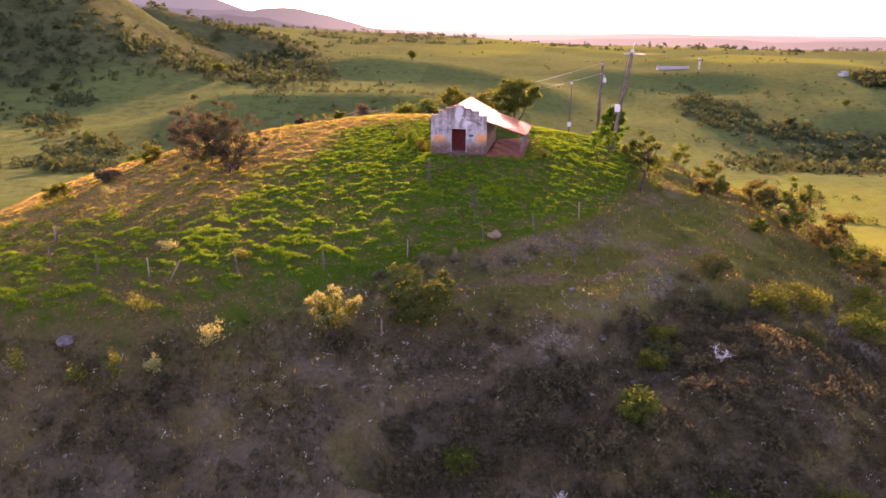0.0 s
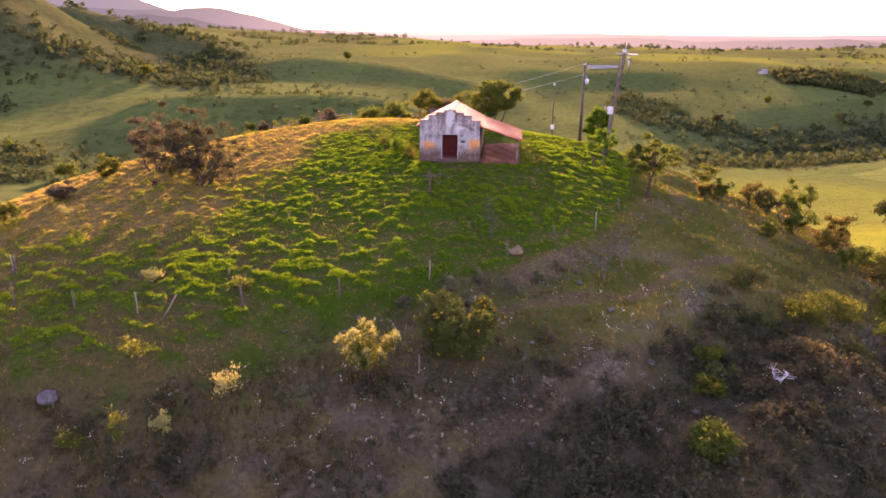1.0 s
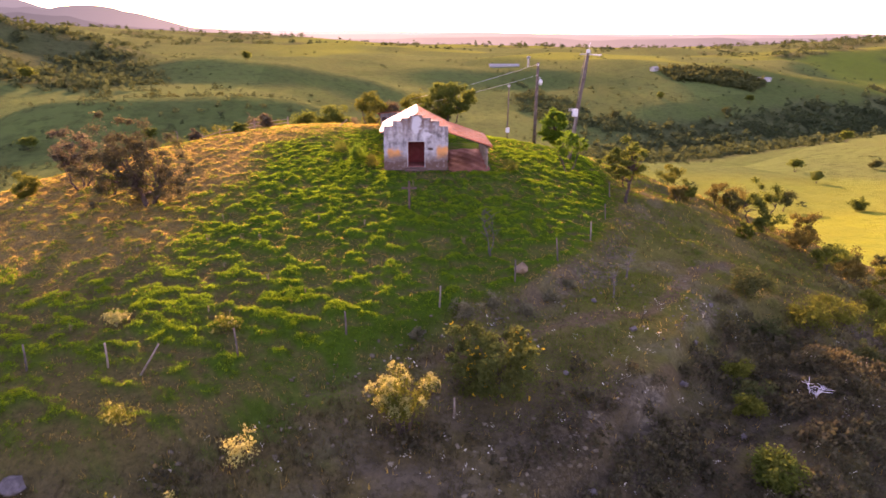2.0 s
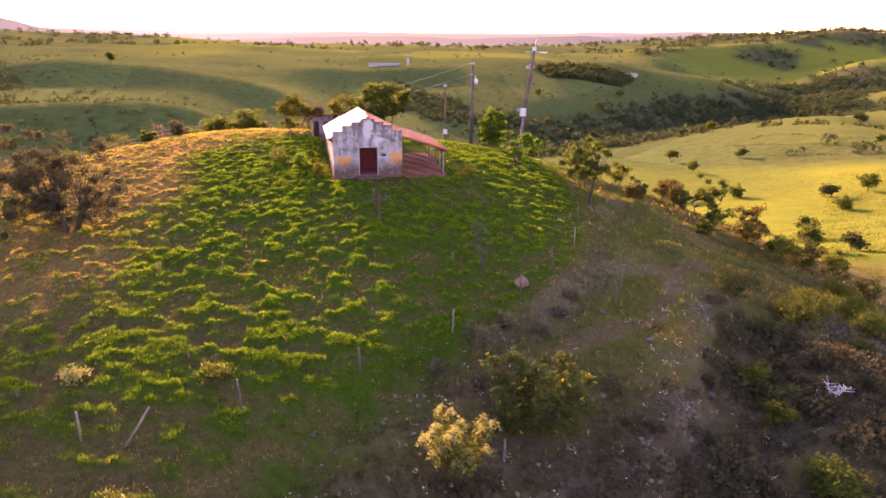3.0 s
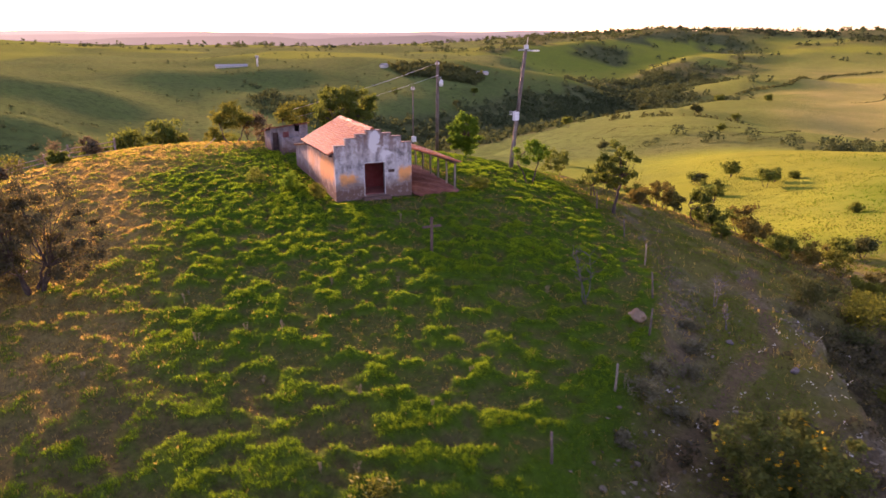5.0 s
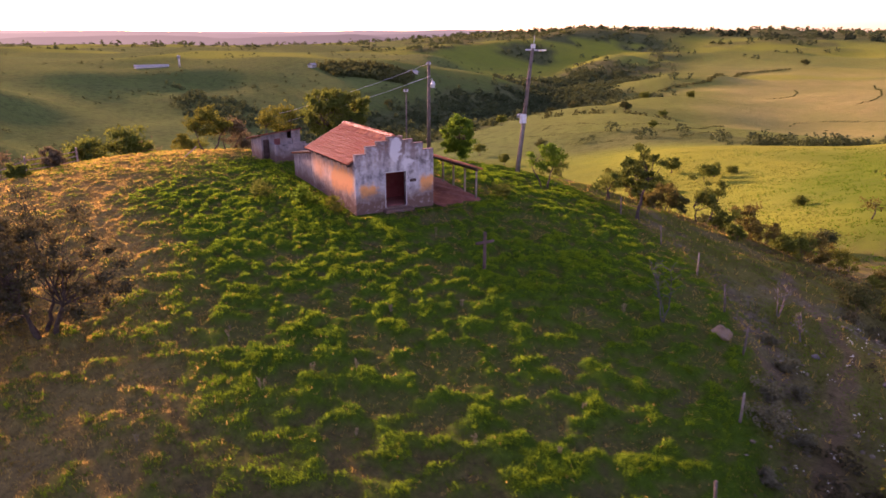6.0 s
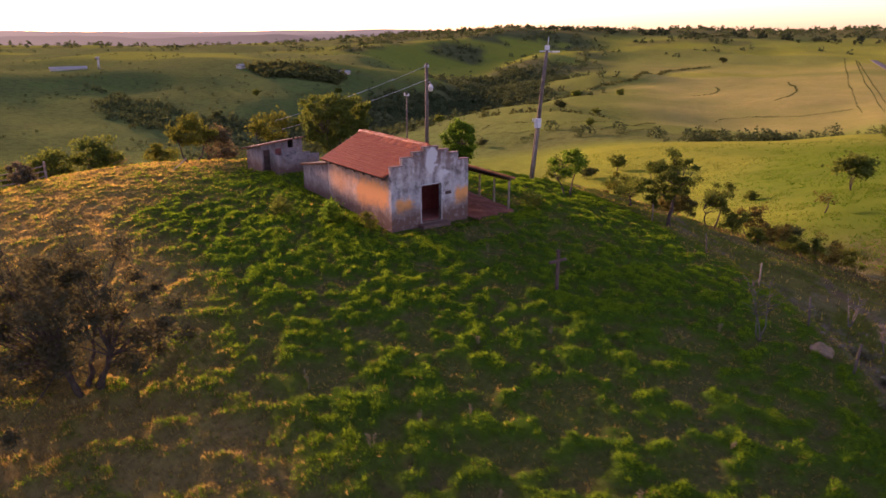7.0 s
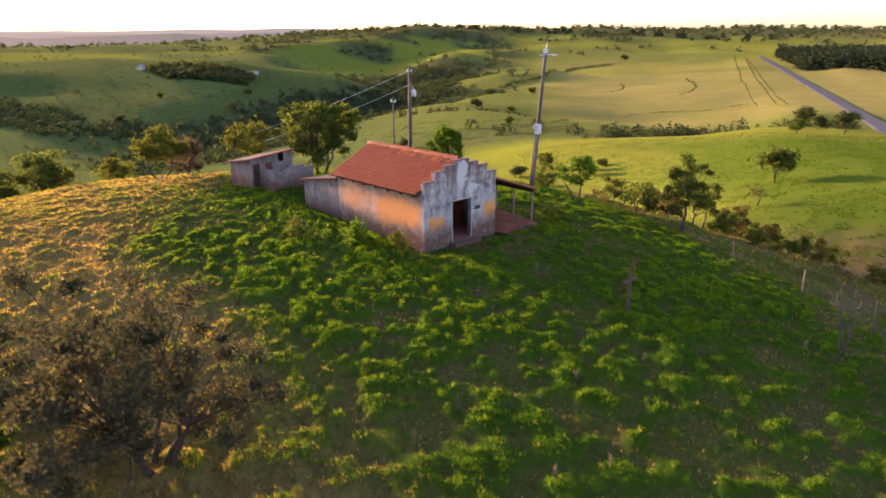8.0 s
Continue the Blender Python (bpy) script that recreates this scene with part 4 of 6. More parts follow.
def leaning_lamp_pole():
    base, top = Vector((16.75, 70.6, at_ground(16.75, 70.6, 0.4))), Vector((17.98, 70.5, 16.35))
    t = thing("street_lamp", Matrix.Translation(base), "tall leaning pole with meter box, stay wires and flat lamp", "lamp pole")
    up = top - base
    at = lambda k, dx=0.0, dy=0.0: up * k + Vector((dx, dy, 0))
    part("pole", tube(bmesh.new(), [at(0), at(0.33), at(0.66), at(1)], [0.19, 0.17, 0.14, 0.11], 12), POLE_WOOD, t, "weathered wooden pole")
    part("concrete_foot", tube(bmesh.new(), [at(0.0, -0.12, -0.1), at(0.44, -0.10, -0.1)], [0.12, 0.10], 8), CONCRETE, t, "pale concrete stub bolted to the pole")
    bm = bmesh.new()
    box(bm, -0.24, 0.24, -0.16, 0.16, -0.34, 0.34, 0.03)
    bmesh.ops.translate(bm, verts=bm.verts, vec=at(0.475, -0.32, -0.2))
    part("meter_box", bm, WHITE_BOX, t, "white meter box")
    bm = bmesh.new()
    tube(bm, [at(0.985, -0.75, 0.05), at(0.985, 0.1, 0), at(0.975, 1.15, -0.1)], [0.05, 0.05, 0.05], 6)
    arm = part("lamp_arm", bm, METAL, t, "pale metal cross arm")
    bm = bmesh.new()
    box(bm, 0.35, 1.25, -0.32, 0.12, -0.05, 0.05, 0.02)
    bmesh.ops.translate(bm, verts=bm.verts, vec=at(0.98))
    part("lamp_head", bm, METAL, arm, "flat bright metal lamp head")
    part("antenna", tube(bmesh.new(), [at(1.0, 0.02), at(1.09, 0.06)], [0.03, 0.015], 6), METAL, t, "thin rod on the pole top")
    bm = bmesh.new()
    box(bm, -0.16, 0.16, -0.12, 0.12, -0.16, 0.16, 0.02)
    bmesh.ops.translate(bm, verts=bm.verts, vec=at(1.01))
    part("junction_box", bm, WHITE_BOX, t)
    for dx, dy in ((-0.34, -0.1), (0.24, 0.14)):
        part("conduit", tube(bmesh.new(), [at(0.5, -0.22 if dx < 0 else 0.12, dy), at(0.75, dx, dy), at(0.97, dx * 0.8, dy)], [0.03, 0.03, 0.03], 6), CABLE, t, "dark conduit along the pole")
    bm = bmesh.new()
    for k in range(6):
        tube(bm, [at(0.485, -0.9 + 0.12 * k, -0.1), at(0.515, -0.9 + 0.12 * k, -0.1)], [0.018, 0.018], 5)
    tube(bm, [at(0.49, -0.95, -0.1), at(0.49, -0.2, -0.1)], [0.02, 0.02], 5)
    part("insulator_rack", bm, METAL, t)
    return t


leaning_lamp_pole()


def service_pole(x, y, top, radius, lamp):
    z = at_ground(x, y, 0.4)
    t = thing("service_pole", Matrix.Translation((x, y, z)), "straight slender electricity pole with insulators", "pole")
    high = top - z
    part("pole", tube(bmesh.new(), [(0, 0, 0), (0.02, 0, high * 0.5), (0.05, 0, high)], [radius * 1.3, radius * 1.1, radius * 0.85], 10), POLE_WOOD, t)
    bm = bmesh.new()
    box(bm, -0.05, 0.05, -0.28, 0.28, high - 0.35, high - 0.27, 0.01)
    rack = part("crossarm", bm, METAL, t)
    for dy in (-0.22, 0.22):
        part("insulator", tube(bmesh.new(), [(0.03, dy, high - 0.27), (0.03, dy, high - 0.2), (0.03, dy, high - 0.12)], [0.05, 0.065, 0.03], 8), WHITE_BOX, rack)
    if lamp:
        bm = bmesh.new()
        tube(bm, [(0.03, 0, high - 1.75), (0.3, -0.15, high - 1.5), (0.34, -0.18, high - 1.85)], [0.03, 0.03, 0.03], 6)
        bracket = part("lamp_bracket", bm, METAL, t)
        part("lamp_shade", tube(bmesh.new(), [(0.34, -0.18, high - 1.75), (0.34, -0.18, high - 2.0), (0.34, -0.18, high - 2.35)], [0.1, 0.22, 0.18], 10), WHITE_BOX, bracket, "pale bell lamp")
    return t


service_pole(17.72, 82.8, 15.0, 0.15, True)
thin_pole = service_pole(14.2, 81.6, 12.9, 0.06, False)
part("meter_box", box(bmesh.new(), -0.22, 0.16, -0.3, -0.06, 1.25, 1.75, 0.02), WHITE_BOX, thin_pole, "white meter box low on the pole")


def line_between(a, b, sag, label):
    a, b = Vector(a), Vector(b)
    pts = [a.lerp(b, k) - Vector((0, 0, 4 * sag * k * (1 - k))) for k in np.linspace(0, 1, 14)]
    bm = tube(bmesh.new(), [p - a for p in pts], [0.012] * 14, 5)
    ob = part("overhead_wire", bm, METAL, None)
    ob.matrix_world = Matrix.Translation(a)
    return tagged(ob, label, "wire", "overhead wires")


line_between((17.75, 82.6, 14.85), (4.4, 86.0, 11.0), 0.2, "thin pale overhead wire slung from the pole")
line_between((17.75, 82.6, 13.7), (4.6, 85.4, 10.4), 0.2, "thin pale overhead wire slung from the pole")

cross = thing("wooden_cross", Matrix.Translation((-0.86, 55.86, at_ground(-0.86, 55.86, 0.25))) @ Matrix.Rotation(radians(-10), 4, "Z"), "dark weathered wooden cross standing in the grass", "cross")
part("upright", box(bmesh.new(), -0.065, 0.065, -0.06, 0.06, 0, 2.25, 0.015), GRAVE_WOOD, cross)
part("crossbar", box(bmesh.new(), -0.52, 0.52, -0.05, 0.05, 1.68, 1.80, 0.015), GRAVE_WOOD, cross)


def boulder(x, y, sizes, mat, seed, label, sink=0.12):
    bm = bmesh.new()
    bmesh.ops.create_icosphere(bm, subdivisions=3, radius=0.5)
    for v in bm.verts:
        n = noise.noise(v.co * 2.1 + Vector((seed * 7.1, 0, 0))) * 0.35 + noise.noise(v.co * 6 + Vector((seed, 3, 0))) * 0.1
        v.co = Vector((v.co.x * sizes[0], v.co.y * sizes[1], (v.co.z + 0.42) * sizes[2])) * (1 + n)
    ob = part("rock", bm, mat, None)
    ob.location, ob.rotation_euler.z = (x, y, at_ground(x, y, sink)), seed
    return tagged(ob, label, "rock")


boulder(3.95, 45.95, (1.15, 0.8, 0.55), STONE, 1, "rounded pale tan boulder beside the fence")
boulder(-19.1, 33.9, (1.25, 0.9, 0.5), ROCK, 2, "grey stone half buried in the dry slope", 0.22)
for n, (x, y, s) in enumerate(((8.4, 40.6, 0.4), (12.6, 41.2, 0.35), (3.3, 37.2, 0.3), (9.8, 37.6, 0.45), (15.5, 44.5, 0.4), (7.3, 43.2, 0.35), (2.2, 31.4, 0.4), (10.9, 34.2, 0.5))):
    boulder(x, y, (s, s * 0.8, s * 0.7), ROCK, 3 + n, "small grey stone on the bare slope", 0.05)


def fence_post(x, y, high, tilt, mat, turn):
    bm = bmesh.new()
    tube(bm, [(0, 0, -0.3), (0.01, 0.01, high * 0.5), (-0.01, 0.02, high)], [0.05, 0.045, 0.038], 7)
    ob = part("fence_post", bm, mat, None)
    ob.matrix_world = pose(x, y, at_ground(x, y), tilt * math.cos(turn), tilt * math.sin(turn), 0)
    return tagged(ob, "weathered grey wooden fence post", "fence post", "fence posts along the pasture")


random.seed(11)
STAKES = [p for p in FENCE[1:]]
for n, (x, y) in enumerate(STAKES):
    fence_post(x, y, random.uniform(1.1, 1.4), random.uniform(-5, 5), POLE_WOOD if n % 3 else OLD_WOOD, n * 1.3)
tagged(fence_post(-15.5, 39.0, 1.7, 33, OLD_WOOD, 1.3), "grey fence post fallen over at a slant")
fence_post(-27.0, 47.6, 1.5, 10, POLE_WOOD, 2.0)
tagged(fence_post(-2.6, 35.0, 1.0, 3, OLD_WOOD, 0.4), "short grey stump of a post beside the bush")
tagged(fence_post(-3.4, 88.0, 1.6, 52, OLD_WOOD, 1.2), "old post leaning far over at the brow")
for n, (x, y) in enumerate(((-19.5, 84.0), (-23.5, 81.0), (-27.0, 77.0))):
    fence_post(x, y, 1.6, 3 * n - 3, POLE_WOOD, n * 2.0)


def corral():
    t = thing("corral_fence", pose(-18.5, 97.0, at_ground(-18.5, 97.0), 0, 0, 8), "pale wooden rail fence of a small corral", "fence")
    for n in range(6):
        x, y = 2.0 * n, 0.25 * math.sin(n)
        w = t.matrix_world @ Vector((x, y, 0))
        z = at_ground(w.x, w.y) - t.location.z
        part("corral_post", box(bmesh.new(), x - 0.07, x + 0.07, y - 0.07, y + 0.07, z - 0.4, z + 1.6, 0.01), OLD_WOOD, t)
        if n:
            for h in (0.45, 0.85, 1.25):
                part("rail", tube(bmesh.new(), [(x - 2.1, y0, z0 + h), (x + 0.1, y, z + h + 0.02)], [0.05, 0.045], 6), OLD_WOOD, t)
        y0, z0 = y, z
    return t


corral()


def dead_shrub(x, y, high, seed, mat, label):
    rnd = random.Random(seed)
    bm = bmesh.new()
    for _ in range(3):
        way = Vector((rnd.uniform(-0.25, 0.25), rnd.uniform(-0.25, 0.25), 1))
        p, pts = Vector((0, 0, -0.15)), []
        for k in range(6):
            pts.append(p.copy())
            p = p + way * high / 6 + Vector((rnd.uniform(-1, 1), rnd.uniform(-1, 1), 0)) * high * 0.04
            if k > 1:
                for _ in range(3):
                    tip = p + Vector((rnd.uniform(-1, 1), rnd.uniform(-1, 1), rnd.uniform(0.2, 0.9))).normalized() * high * rnd.uniform(0.15, 0.32)
                    mid = p.lerp(tip, 0.5) + Vector((rnd.uniform(-1, 1), rnd.uniform(-1, 1), 0.3)) * high * 0.04
                    tube(bm, [p, mid, tip], [0.018, 0.012, 0.006], 4)
        pts.append(p)
        tube(bm, pts, [(0.036 - 0.0045 * k) * min(1, high / 1.5) for k in range(7)], 6)
    ob = part("dead_shrub", bm, mat, None)
    ob.location = (x, y, at_ground(x, y))
    return tagged(ob, label, "shrub", "bare shrubs")


GREY_TWIG = plain("grey_twigs", (0.12, 0.10, 0.08), (0.20, 0.175, 0.145), 5.0, 0.9, 0.2)
DARK_TWIG = plain("dark_twigs", (0.08, 0.07, 0.06), (0.13, 0.115, 0.10), 5.0, 0.9, 0.2)
PALE_STALK = plain("pale_stalks", (0.20, 0.155, 0.07), (0.30, 0.24, 0.12), 5.0, 0.9, 0.2)
WHITE_TWIG = plain("bleached_twigs", (0.55, 0.52, 0.50), (0.70, 0.68, 0.66), 5.0, 0.85, 0.2)
random.seed(23)
for n in range(18):
    x, y = random.uniform(-20, 2), random.uniform(42, 62)
    tagged(dead_shrub(x, y, random.uniform(0.3, 0.6), 40 + n, PALE_STALK, "dry pale stalks standing up out of the pasture"), group="dry stalks in the pasture", category="weed").scale = (0.7, 0.7, 1)
dead_shrub(2.7, 48.0, 2.6, 1, DARK_TWIG, "bare grey shrub standing in the pasture")
dead_shrub(10.9, 46.6, 1.6, 2, GREY_TWIG, "bare pale shrub on the dirt bank")
dead_shrub(9.2, 44.6, 1.3, 5, GREY_TWIG, "bare pale shrub on the dirt bank")
dead_shrub(16.0, 36.0, 1.5, 3, WHITE_TWIG, "bleached dead branches on the dark slope").scale = (1.5, 1.3, 0.62)
dead_shrub(5.9, 26.1, 1.0, 4, WHITE_TWIG, "bleached dead branches on the dark slope")


# ---- far buildings and the road ----
ROOF_WHITE = plain("white_sheet_roof", (0.30, 0.29, 0.27), (0.40, 0.39, 0.36), 0.5, 0.8, 0.1)
FARM_WALL = plain("farm_wall", (0.50, 0.46, 0.40), (0.62, 0.58, 0.52), 0.5, 0.9, 0.2)
ASPHALT = plain("asphalt", (0.045, 0.045, 0.05), (0.075, 0.075, 0.08), 0.3, 0.85, 0.3)


def farm_shed(x, y, turn, long, wide, high):
    t = thing("farm_shed", pose(x, y, at_ground(x, y) - 1.0, 0, 0, turn), "long low farm shed with white sheet roof in far fields", "shed", "far farm sheds")
    part("wall", box(bmesh.new(), -long / 2, long / 2, -wide / 2, wide / 2, 0, high), FARM_WALL, t)
    bm = bmesh.new()
    ends = [[bm.verts.new((x0, y0, z0)) for y0, z0 in ((-wide / 2 - 1, high + 0.05), (0, high + 2.2), (wide / 2 + 1, high + 0.05), (0, high + 1.9))] for x0 in (-long / 2 - 1, long / 2 + 1)]
    for n in range(4):
        bm.faces.new((ends[0][n], ends[0][(n + 1) % 4], ends[1][(n + 1) % 4], ends[1][n]))
    bm.faces.new(ends[0]), bm.faces.new(ends[1])
    part("roof", bm, ROOF_WHITE, t, "white sheet roof")
    return t


farm_shed(277, 928, -8, 38, 8, 2.6)
farm_shed(446, 838, 20, 9, 7, 4)
farm_shed(566, 792, -10, 22, 6, 3)


def water_tower(x, y, high):
    t = thing("water_tower", pose(x, y, at_ground(x, y) - 1), "slim pale water tower beside the farm shed", "water tower")
    part("shaft", tube(bmesh.new(), [(0, 0, 0), (0, 0, high)], [1.2, 1.0], 10), FARM_WALL, t)
    part("tank", tube(bmesh.new(), [(0, 0, high), (0, 0, high + 0.5), (0, 0, high + 3.5)], [1.2, 2.0, 2.0], 12), ROOF_WHITE, t)


water_tower(305, 912, 11)


def ribbon(name, line, wide, mat, lift, label):
    """A road laid on the land along a line."""
    knots = np.array(line, float)
    p = np.concatenate([[a + (b - a) * k for k in np.arange(0, 1, 0.04)] for a, b in zip(knots, knots[1:])])
    for _ in range(30):
        p[1:-1] = (p[:-2] + 2 * p[1:-1] + p[2:]) / 4
    p, z = p[:, :2], p[:, 2] + lift
    d = np.gradient(p, axis=0)
    side = np.stack([-d[:, 1], d[:, 0]], -1) / np.linalg.norm(d, axis=1)[:, None]
    rows = [p + side * wide * k for k in (-0.5, -0.25, 0, 0.25, 0.5)]
    rows.insert(0, p - side * (wide * 0.5 + 2.5)), rows.append(p + side * (wide * 0.5 + 2.5))
    heights = [z - 2.5] + [z] * 5 + [z - 2.5]
    v = np.stack([np.c_[r, h] for r, h in zip(rows, heights)], 1).reshape(-1, 3)
    f = np.array([(7 * i + j, 7 * i + j + 1, 7 * i + j + 8, 7 * i + j + 7) for i in range(len(p) - 1) for j in range(6)])
    return tagged(new(name, arrays(name, v, f, mat)), label, "road", kind="structure")


ribbon("road", ROAD, 9, ASPHALT, 0.1, "straight grey asphalt road across the farmland")

# ---- trees and shrubs ----
BARK = plain("bark", (0.055, 0.040, 0.030), (0.11, 0.082, 0.062), 5.0, 0.95, 0.8)
LEAF_BRIGHT = leafy("bright_leaves", (0.045, 0.11, 0.012), (0.09, 0.175, 0.018), (0.045, 0.085, 0.014), 0.45)
LEAF_OLIVE = leafy("olive_leaves", (0.045, 0.078, 0.016), (0.095, 0.130, 0.026), (0.085, 0.090, 0.026), 0.45)
LEAF_DULL = leafy("dull_leaves", (0.065, 0.060, 0.042), (0.125, 0.11, 0.07), (0.06, 0.05, 0.04), 0.3, 0.8)
LEAF_RUST = leafy("rusty_leaves", (0.075, 0.075, 0.022), (0.115, 0.105, 0.03), (0.075, 0.06, 0.025), 0.4)
LEAF_GOLD = leafy("golden_leaves", (0.075, 0.098, 0.017), (0.125, 0.138, 0.025), (0.065, 0.082, 0.016), 0.34)
LEAF_CREAM = leafy("cream_flower_heads", (0.21, 0.225, 0.085), (0.33, 0.33, 0.14), (0.15, 0.17, 0.06), 0.42)
LEAF_DARK = leafy("dark_leaves", (0.045, 0.062, 0.022), (0.08, 0.095, 0.034), (0.055, 0.06, 0.026), 0.25)
LEAF_PINE = leafy("plantation_leaves", (0.022, 0.038, 0.02), (0.045, 0.06, 0.03), (0.03, 0.045, 0.024), 0.1)
LEAF_WOODS = leafy("wood_leaves", (0.038, 0.060, 0.026), (0.070, 0.095, 0.040), (0.05, 0.066, 0.03), 0.2)
PETAL = leafy("orange_petals", (0.70, 0.33, 0.02), (0.80, 0.45, 0.03), (0.62, 0.25, 0.02), 0.4)


def leaves(rnd, centres, sizes, wide, long=1.6):
    """Diamond leaves, turned every way, at the given centres."""
    n = len(centres)
    a = rnd.normal(size=(n, 3))
    a /= np.linalg.norm(a, axis=1)[:, None]
    b = np.cross(a, rnd.normal(size=(n, 3)))
    b /= np.linalg.norm(b, axis=1)[:, None]
    a, b = a * sizes[:, None] * long * 0.5, b * sizes[:, None] * wide * 0.5
    v = np.stack([centres - a, centres + b - a * 0.1, centres + a, centres - b - a * 0.1], 1).reshape(-1, 3)
    return v, np.arange(4 * n).reshape(-1, 4)


def crown_points(rnd, count, spread, low, high, uneven=0.3):
    """Places of leaf clumps in an uneven, flattened crown."""
    way = rnd.normal(size=(count, 3))
    way /= np.linalg.norm(way, axis=1)[:, None]
    bulge = 1 + uneven * np.sin(3 * np.arctan2(way[:, 1], way[:, 0]) + rnd.uniform(0, 6)) * rnd.uniform(0.4, 1, count) + rnd.normal(0, uneven * 0.35, count)
    r = rnd.uniform(0.25, 1, count) ** 0.45
    p = way * (r * bulge)[:, None] * np.array([spread / 2, spread / 2, (high - low) / 2])
    p[:, 2] += (high + low) / 2
    return p


def tree(name, x, y, high, spread, seed, leaf_mat, label, category="tree", stems=1, low=0.35, clumps=45, per=60, leaf=0.16, girth=0.12, uneven=0.3, group="", extra=None, tight=1.0, shift=(0, 0)):
    rnd, pick = np.random.RandomState(seed), random.Random(seed)
    t = thing(name, Matrix.Translation((x, y, at_ground(x, y, 0.06))) if x is not None else Matrix.Identity(4), label, category, group)
    centres = crown_points(rnd, clumps, spread * 0.86, low * high, high * 0.95, uneven)
    centres[:, :2] += np.array(shift)
    bm, forks = bmesh.new(), []
    for s in range(stems):
        turn = 2 * math.pi * s / stems + pick.uniform(-0.5, 0.5)
        p = Vector((0.1 * math.cos(turn), 0.1 * math.sin(turn), -0.25)) * (0 if stems == 1 else 1) + Vector((0, 0, -0.2))
        lean = Vector((math.cos(turn), math.sin(turn), 0)) * (0.45 if stems > 1 else 0.12)
        pts, steps = [p.copy()], 6
        reach = high * (low + 0.28)
        for k in range(steps):
            p = p + Vector((lean.x, lean.y, 1)).normalized() * reach / steps + Vector((pick.uniform(-1, 1), pick.uniform(-1, 1), 0)) * reach * 0.055
            pts.append(p.copy())
        g = girth / math.sqrt(stems)
        tube(bm, pts, [g * (1.25 if k == 0 else 1 - 0.11 * k) for k in range(steps + 1)], 8)
        forks += [(q, g * (0.62 - 0.06 * k)) for k, q in enumerate(pts[3:])]
    for c in centres:
        c = Vector(c)
        q, g = min(forks, key=lambda f: (f[0] - c).length + (0.8 * high if f[0].z > c.z + 0.1 * high else 0))
        mid = q.lerp(c, 0.5) + Vector((pick.uniform(-1, 1), pick.uniform(-1, 1), pick.uniform(-0.2, 0.9))) * spread * 0.05
        tube(bm, [q, mid, c], [g * 0.6, g * 0.35, g * 0.1], 5, False)
    part("trunk", bm, BARK, t, "twisted branching trunk" if stems > 1 else "")
    rc = tight * spread * 0.5 / clumps ** 0.36
    where = np.repeat(centres, per, 0) + rnd.normal(size=(clumps * per, 3)) * rc * np.array([0.62, 0.62, 0.45]) * np.repeat(rnd.uniform(0.6, 1.25, clumps), per)[:, None]
    where[:, 2] = np.maximum(where[:, 2], 0.05)
    v, f = leaves(rnd, where, leaf * rnd.uniform(0.6, 1.35, len(where)), 0.8)
    part("crown", arrays("crown", v, f, leaf_mat), leaf_mat, t)
    if extra:
        mat, amount, size, word = extra
        tip = where[rnd.choice(len(where), amount, False)]
        out = (tip - np.array([0, 0, high * 0.45])) * 0.06
        tip = np.repeat(tip + out, 7, 0) + rnd.normal(size=(amount * 7, 3)) * size * 0.45
        v, f = leaves(rnd, tip, size * rnd.uniform(0.6, 1.2, len(tip)), 0.9, 1.2)
        part("blossom", arrays("blossom", v, f, mat), mat, t, word)
    return t


LEAF_ASH = leafy("ashen_leaves", (0.040, 0.046, 0.026), (0.095, 0.092, 0.050), (0.052, 0.046, 0.032), 0.28, 0.7)
tree("tree", -18.8, 62.7, 6.1, 7.6, 1, LEAF_ASH, "gnarled savanna tree with several twisted stems and dull leaves", stems=5, low=0.06, shift=(-1.0, -0.2), clumps=104, per=230, leaf=0.095, girth=0.30, uneven=0.5, tight=0.52, extra=(LEAF_CREAM, 45, 0.04, "tiny pale seed heads"))
tree("tree", -25.0, 69.5, 5.0, 5.4, 2, LEAF_DULL, "low spreading tree with sparse brownish foliage", stems=3, low=0.28, clumps=40, per=130, leaf=0.12, girth=0.18, uneven=0.4, tight=0.6)
tree("tree", -22.2, 66.2, 1.7, 2.2, 21, LEAF_OLIVE, "small bushy tree beside the gnarled one", stems=2, low=0.2, clumps=24, per=60, leaf=0.15)
tree("tree", 8.1, 83.6, 5.6, 6.4, 3, LEAF_OLIVE, "broad green tree with dense rounded crown behind the chapel", stems=4, low=0.24, clumps=95, per=170, leaf=0.14, girth=0.26, uneven=0.28, tight=0.6)
tree("tree", 5.5, 88.3, 4.4, 3.6, 4, LEAF_GOLD, "slender tree with thin golden foliage", stems=2, low=0.4, clumps=32, per=60, leaf=0.16, girth=0.12)
tree("tree", 1.0, 93.0, 4.0, 3.6, 5, LEAF_GOLD, "round tree with pale golden-olive foliage beyond the shed", stems=2, low=0.32, clumps=40, per=80, leaf=0.15, girth=0.14, uneven=0.15)
tree("tree", 3.2, 93.6, 3.2, 3.0, 6, LEAF_DULL, "small thin tree with brownish crown", stems=2, low=0.35, clumps=28, per=60, leaf=0.15)
tree("tree", -2.6, 104.0, 3.6, 4.2, 7, LEAF_OLIVE, "olive bush-like tree on the far brow", stems=3, low=0.12, clumps=40, per=75, leaf=0.2)
tree("tree", -6.0, 105.0, 3.2, 4.0, 8, LEAF_OLIVE, "dark bushy tree on the far brow", stems=3, low=0.12, clumps=36, per=70, leaf=0.2)
